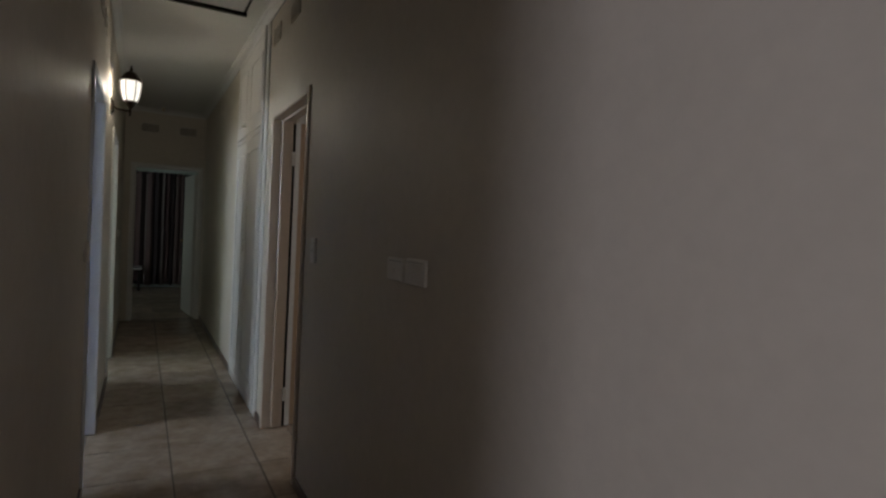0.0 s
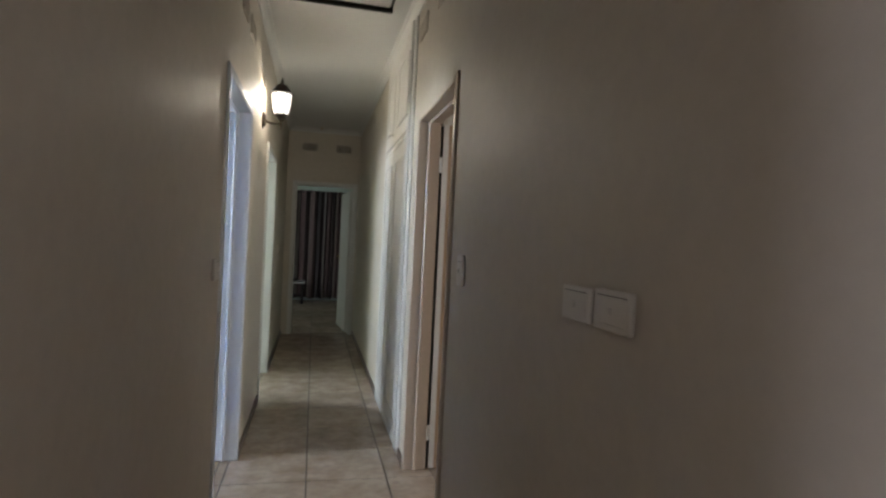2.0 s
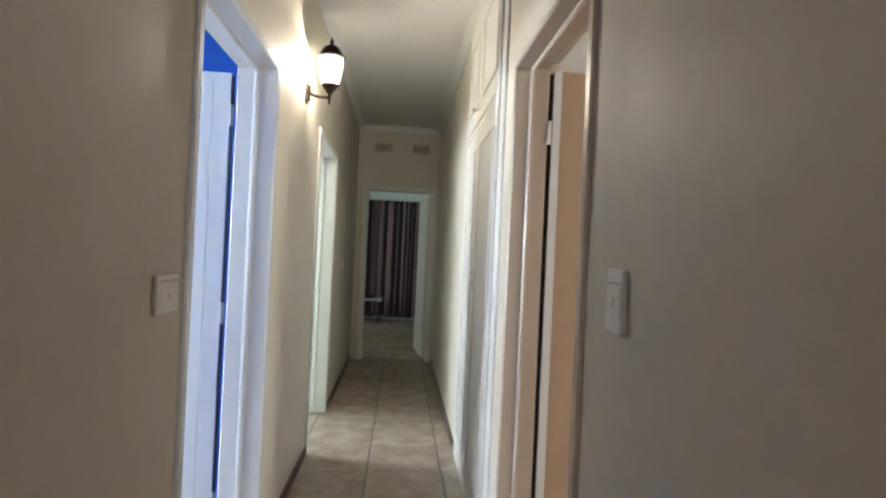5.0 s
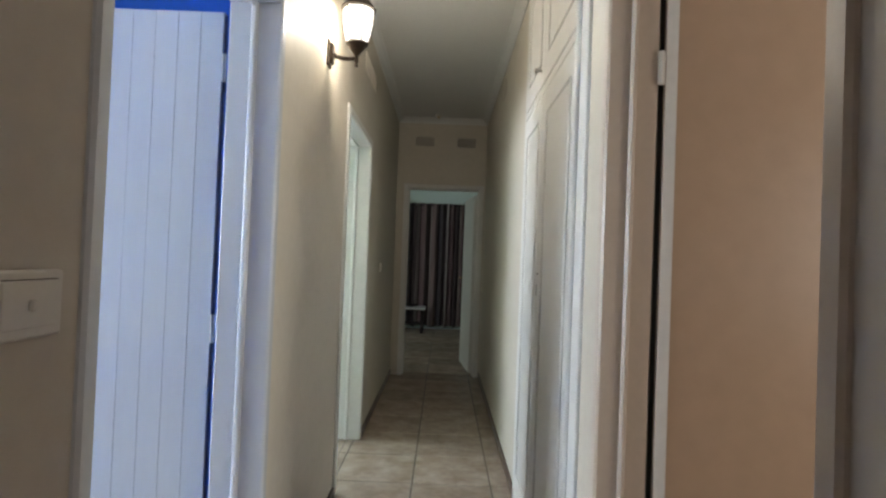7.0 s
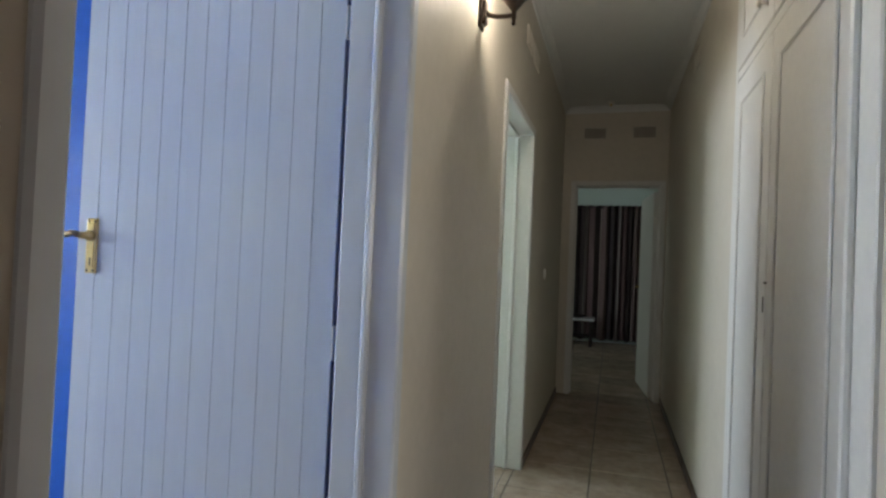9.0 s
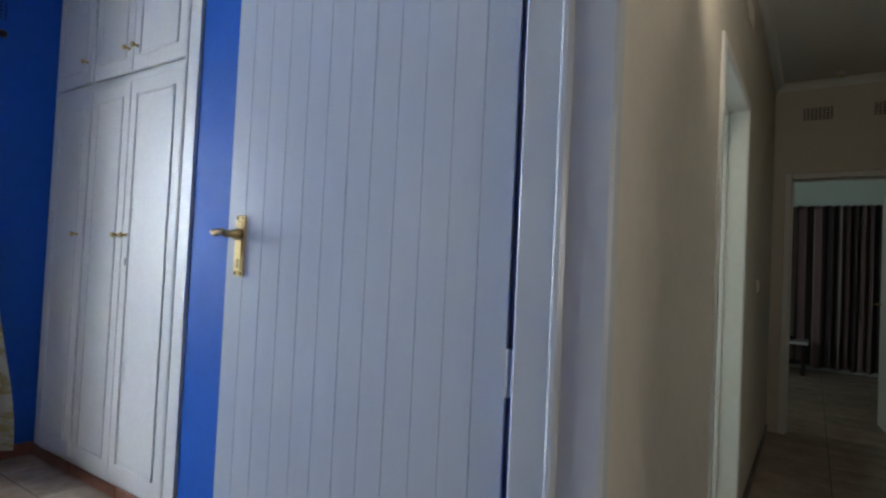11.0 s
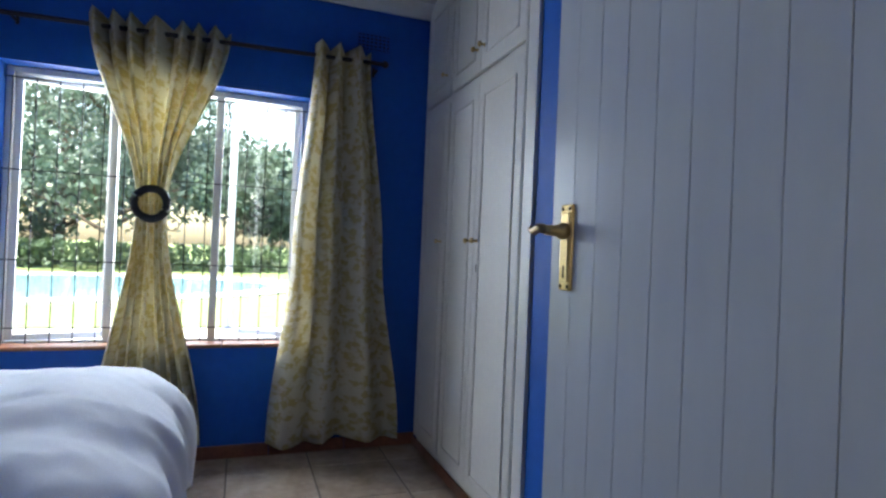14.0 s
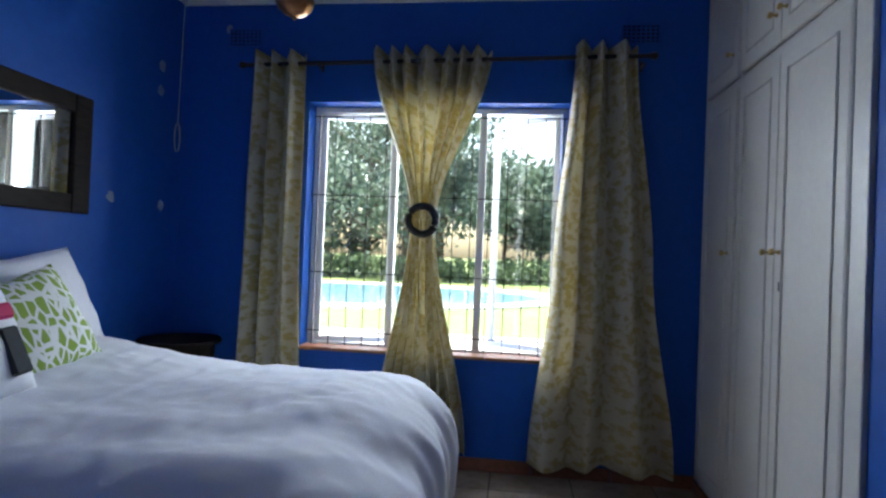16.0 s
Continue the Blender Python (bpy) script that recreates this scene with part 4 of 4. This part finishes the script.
for a in (45, 135, 225, 315):
    part("leg", tube([(-3.17 + 0.15 * math.cos(radians(a)), 2.76 + 0.15 * math.sin(radians(a)), 0.61), (-3.17 + 0.16 * math.cos(radians(a)), 2.76 + 0.16 * math.sin(radians(a)), 0.003)], 0.02, taper=0.7), DARKWOOD, stand)

mir = thing("wall_mirror", "wide mirror in a dark wooden frame on the blue wall", "mirror")
MX, MZ, fw = (-2.74, -1.6), (1.36, 1.918), 0.11
part("frame", boxes([((MX[0], YH, MZ[0]), (MX[0] + fw, YH + 0.03, MZ[1])), ((MX[1] - fw, YH, MZ[0]), (MX[1], YH + 0.03, MZ[1])), ((MX[0] + fw, YH, MZ[0]), (MX[1] - fw, YH + 0.03, MZ[0] + fw * 0.8)), ((MX[0] + fw, YH, MZ[1] - fw * 0.8), (MX[1] - fw, YH + 0.03, MZ[1]))], 0.005), DARKWOOD, mir)
part("glass", box((MX[0] + fw - 0.005, YH + 0.004, MZ[0] + fw * 0.8 - 0.005), (MX[1] - fw + 0.005, YH + 0.012, MZ[1] - fw * 0.8 + 0.005)), MIRROR, mir, "silvered mirror glass")

pend = thing("pendant_lamp", "small copper-brown bowl pendant under the ceiling", "pendant lamp")
PX, PY, PZ = -2.4, 3.67, 2.162
part("bowl", lathe([(0.012, PZ), (0.02, PZ + 0.004), (0.045, PZ + 0.014), (0.068, PZ + 0.035), (0.077, PZ + 0.06), (0.074, PZ + 0.085), (0.05, PZ + 0.10), (0.02, PZ + 0.108)], (PX, PY, 0), steps=24), COPPER, pend, smooth=True)
part("knob", lathe([(0.004, PZ - 0.012), (0.009, PZ - 0.006), (0.006, PZ + 0.002)], (PX, PY, 0), steps=12), BRASS, pend)
part("stem", tube([(PX, PY, PZ + 0.10), (PX, PY, CZ - 0.02)], 0.009), BRASS, pend)
part("ceiling_rose", lathe([(0.055, CZ), (0.055, CZ - 0.012), (0.02, CZ - 0.035)], (PX, PY, 0), steps=20), COPPER, pend)

pull = thing("pull_cord", "thin pale cord with a loop hanging in the corner", "cord")
CXp, CYp = -3.45, YH + 0.02
part("cord", tube([(CXp, CYp, CZ - 0.06), (CXp + 0.01, CYp, 2.4), (CXp + 0.02, CYp, 1.965)], 0.0025, 6), CORDM, pull)
part("loop", tube([(CXp + 0.02 + 0.028 * math.sin(a), CYp, 1.884 + 0.085 * math.cos(a)) for a in [6.28319 * i / 20 for i in range(21)]], 0.0032, 6), CORDM, pull)


def filler(x, y, z, r, m_axis, seed):
    """A thin uneven dab of wall filler."""
    rnd = random.Random(seed)
    bm = bmesh.new()
    pts = [(r * rnd.uniform(0.7, 1.15) * math.cos(6.283 * i / 12), r * 1.15 * rnd.uniform(0.7, 1.15) * math.sin(6.283 * i / 12)) for i in range(12)]
    lo = [bm.verts.new((x + u, y, z + v) if m_axis == "x" else (x, y + u, z + v)) for u, v in pts]
    hi = [bm.verts.new((x + u * 0.8, y + 0.003, z + v * 0.8) if m_axis == "x" else (x + 0.003, y + u * 0.8, z + v * 0.8)) for u, v in pts]
    for i in range(12):
        bm.faces.new((lo[i], lo[(i + 1) % 12], hi[(i + 1) % 12], hi[i]))
    bm.faces.new(hi)
    solid("wall_filler_patch", bm, PATCH, "pale grey dab of filler on the blue wall", "filler patch", "filler patches")


for i, (x, z) in enumerate(((-3.29, 2.277), (-3.285, 2.128), (-2.915, 1.465), (-3.325, 1.46))):
    filler(x, YH, z, 0.03, "x", i)
filler(XW, 2.79, 2.575, 0.025, "y", 7)

# ---- far room ----
curtain("striped_curtain", [(2.27, -0.55, 1.35, 1.0), (0.06, -0.55, 1.35, 1.1)], 17, 0.05, STRIPE, "brown, black and white striped curtain drawn across", "far room curtains", plane_y=13.40, seed=12, cloth_width=3.0)
fr = thing("curtain_rail", "thin dark curtain rail in the far room", "curtain rod")
part("pole", tube([(-0.7, 13.40, 2.235), (1.5, 13.40, 2.235)], 0.012), RODM, fr)
for x in (-0.62, 1.42):
    part("bracket", box((x - 0.01, 13.40, 2.22), (x + 0.01, 13.55, 2.235), 0.002), RODM, fr)
tb = thing("low_table", "low dark side table with a pale top", "table")
part("tabletop", box((-0.75, 12.75, 0.40), (0.27, 13.2, 0.435), 0.006), PALETOP, tb)
part("shelf", box((-0.72, 12.8, 0.14), (0.24, 13.16, 0.16), 0.004), DARKWOOD, tb)
for x in (-0.71, 0.22):
    for y in (12.8, 13.15):
        part("leg", box((x - 0.025, y - 0.025, 0.002), (x + 0.025, y + 0.025, 0.40), 0.004), DARKWOOD, tb)
dsh = thing("ornament", "small dark dish on the low table", "dish")
part("dish", lathe([(0.03, 0.437), (0.10, 0.45), (0.12, 0.475), (0.11, 0.475), (0.02, 0.455)], (0.02, 12.95, 0), steps=18), DARKWOOD, dsh, smooth=True)

# ---- outside ----
solid("ground", boxes([((-400, -400, -0.5), (XW - 0.3, 400, -0.30))]), LAWN, "mown lawn reaching the trees", "ground", kind="structure")
solid("house_slab", boxes([((XW - 0.29, -4.2, -0.5), (4.4, 13.8, -0.02))]), GROUT, "concrete house slab", "floor", kind="structure")
solid("pavement", boxes([((-11.0, -6, -0.298), (XW - 0.3, 14, -0.285))]), PAVING, "pale sunlit terrace paving", "pavement", kind="structure")


def pool():
    """A kidney-shaped pool set in pale coping."""
    root = thing("swimming_pool", "blue kidney-shaped pool with pale coping", "swimming pool", kind="structure")
    cx, cy = -21, -1.5
    rim = []
    for i in range(48):
        a = 6.28319 * i / 48
        r = 1 + 0.12 * math.cos(2 * a + 0.6)
        rim.append((5.0 * r * math.cos(a), 8.0 * r * math.sin(a)))
    bm = bmesh.new()
    bm.faces.new([bm.verts.new((cx + x, cy + y, -0.27)) for x, y in rim])
    part("water", bm, POOLW, root, "clear blue water")
    bm = bmesh.new()
    rings = [[bm.verts.new((cx + x * k, cy + y * k, z)) for x, y in rim] for k, z in ((1.0, -0.295), (1.0, -0.23), (1.16, -0.23), (1.16, -0.298))]
    for a, b in zip(rings, rings[1:]):
        for i in range(48):
            bm.faces.new((a[i], a[(i + 1) % 48], b[(i + 1) % 48], b[i]))
    part("coping", bm, PAVING, root, "pale concrete coping")


pool()


def tree(x, y, height, spread, seed, mat=LEAF, leaves=6500):
    """A tapered trunk with limbs and an uneven crown of small leaf clumps."""
    rnd = random.Random(seed)
    root = thing("tree", "tall leafy green garden tree", "tree", "garden trees", pose(x, y, -0.3))
    bm = tube([(0, 0, 0), (0.1, 0.05, height * 0.25), (0.0, 0.2, height * 0.5), (0.15, 0.1, height * 0.85)], height * 0.022, 8, taper=0.25)
    tips = []
    for i in range(11):
        a, z0 = rnd.uniform(0, 6.28), height * rnd.uniform(0.1, 0.7)
        ln = spread * rnd.uniform(0.6, 1.05) * (1.15 - 0.5 * z0 / height)
        p1 = (ln * 0.5 * math.cos(a), ln * 0.5 * math.sin(a), z0 + ln * 0.28)
        p2 = (ln * math.cos(a + 0.2), ln * math.sin(a + 0.2), z0 + ln * rnd.uniform(0.3, 0.6))
        tube([(0.05, 0.08, z0), p1, p2], height * 0.009, 6, bm, 0.3)
        tips += [Vector(p1), Vector(p2), Vector(p2)]
    tips += [Vector((0.1, 0.1, height * k)) for k in (0.8, 0.88, 0.95)]
    part("trunk", bm, BARK, root)
    verts, faces = [], []
    for k in range(leaves):
        c = rnd.choice(tips)
        v = Vector((rnd.gauss(0, 1), rnd.gauss(0, 1), rnd.gauss(0, 0.8)))
        v = v.normalized() * spread * 0.36 * rnd.random() ** 0.5
        p = c + v
        p.z = max(0.25, p.z)
        s = rnd.uniform(0.10, 0.26)
        e = Euler((rnd.uniform(-1.2, 1.2), rnd.uniform(-1.2, 1.2), rnd.uniform(0, 6.28))).to_matrix()
        b = len(verts)
        for q in ((-s, 0, 0), (0, -s * 0.6, 0.03), (s, 0, 0), (0, s * 0.6, 0.03)):
            verts.append(p + e @ Vector(q))
        faces.append((b, b + 1, b + 2, b + 3))
    me = bpy.data.meshes.new("crown")
    me.from_pydata(verts, [], faces)
    me.materials.append(mat)
    cr = new("crown", me)
    cr.parent = root


for i, (x, y, h, s) in enumerate(((-36, -14, 15, 6.0), (-40, -6, 17, 7), (-34, -2.0, 13, 5.5), (-43, -1, 15, 6.0), (-38, 9, 9, 4.0), (-45, 14, 9.5, 3.8), (-46, -20, 18, 8), (-50, -10, 20, 8), (-52, 7, 9, 6), (-42, 20, 9, 4.5), (-54, -30, 19, 9), (-30, -22, 14, 6), (-35, -9, 7, 4.5), (-36, 4, 7.5, 4.5), (-33, -17, 6.5, 4), (-37, 13, 6.5, 4), (-47, -2, 11, 6), (-44, 25, 8, 5))):
    tree(x, y, h, s, 20 + i)


def hedge(x, y, lx, ly, h, seed):
    rnd = random.Random(seed)
    verts, faces = [], []
    for k in range(2600):
        u, v, w = rnd.uniform(-1, 1), rnd.uniform(-1, 1), rnd.random() ** 0.7
        hh = h * (0.75 + 0.35 * noise.noise((u * 3, v * 3, seed)))
        p = Vector((x + u * lx, y + v * ly, -0.3 + w * hh))
        s = rnd.uniform(0.08, 0.2)
        e = Euler((rnd.uniform(-1.4, 1.4), rnd.uniform(-1.4, 1.4), rnd.uniform(0, 6.28))).to_matrix()
        b = len(verts)
        for q in ((-s, 0, 0), (0, -s * 0.6, 0.02), (s, 0, 0), (0, s * 0.6, 0.02)):
            verts.append(p + e @ Vector(q))
        faces.append((b, b + 1, b + 2, b + 3))
    me = bpy.data.meshes.new("hedge")
    me.from_pydata(verts, [], faces)
    me.materials.append(LEAF2)
    tagged(new("hedge", me), "low loose green shrub border beyond the lawn", "hedge", kind="stuff")


for i, (x, y) in enumerate(((-33, -10), (-33, 0), (-34, 9), (-36, 18))):
    hedge(x, y, 1.6, 5.2, 1.7, i)

# ---- floor tiles ----
P = 0.445


def tile_mesh(w, d):
    return mesh_of("tile", box((0.003, 0.003, -0.012), (w - 0.003, d - 0.003, 0), 0.003), TILE)


TILES = {}


def tiled_floor(name, xa, xb, ya, yb, ox, oy, label):
    """Square glazed tiles on a grid through (ox, oy), cut at the edges of the room."""
    root = thing(name, label, "floor", kind="structure")
    bed_ = part("grout", boxes([((xa, ya, -0.02), (xb, yb, -0.003))]), GROUT, root, "dark grout bed")
    i0, i1 = math.floor((xa - ox) / P), math.ceil((xb - ox) / P)
    j0, j1 = math.floor((ya - oy) / P), math.ceil((yb - oy) / P)
    for i in range(i0, i1):
        for j in range(j0, j1):
            x0, x1 = max(xa, ox + i * P), min(xb, ox + (i + 1) * P)
            y0, y1 = max(ya, oy + j * P), min(yb, oy + (j + 1) * P)
            if x1 - x0 < 0.012 or y1 - y0 < 0.012:
                continue
            key = (round(x1 - x0, 3), round(y1 - y0, 3))
            if key not in TILES:
                TILES[key] = tile_mesh(*key)
            t = new("tile", TILES[key])
            t.location = (x0, y0, random.Random(i * 91 + j).uniform(-0.0006, 0.0004))
            t.parent = root


tiled_floor("floor_corridor", XL - 0.088, XR + 0.16, 1.5, YF + 0.16, 0.42, 4.73, "mottled beige glazed ceramic corridor floor tiles")
tiled_floor("floor_bedroom", XW, XL - 0.088, YH, YC + 0.1, -2.81, 4.94, "mottled beige glazed ceramic bedroom floor tiles")
tiled_floor("floor_far_room", -2.4, 2.4, YF + 0.16, 13.55, 0.42, 4.73, "mottled beige glazed ceramic far room floor tiles")
solid("floor_lounge", boxes([((-4.2, -4.1, -0.02), (XR + 0.1, 1.5, -0.001))]), TILE, "mottled beige lounge floor", "floor", kind="structure")
solid("floor_second_room", boxes([((XW, 6.2, -0.02), (XL - 0.088, YF, -0.001))]), TILE, "mottled beige second room floor", "floor", kind="structure")
solid("floor_right_room", boxes([((XR + 0.16, 2.4, -0.02), (4.3, 6.7, -0.001))]), TILE, "mottled beige side room floor", "floor", kind="structure")
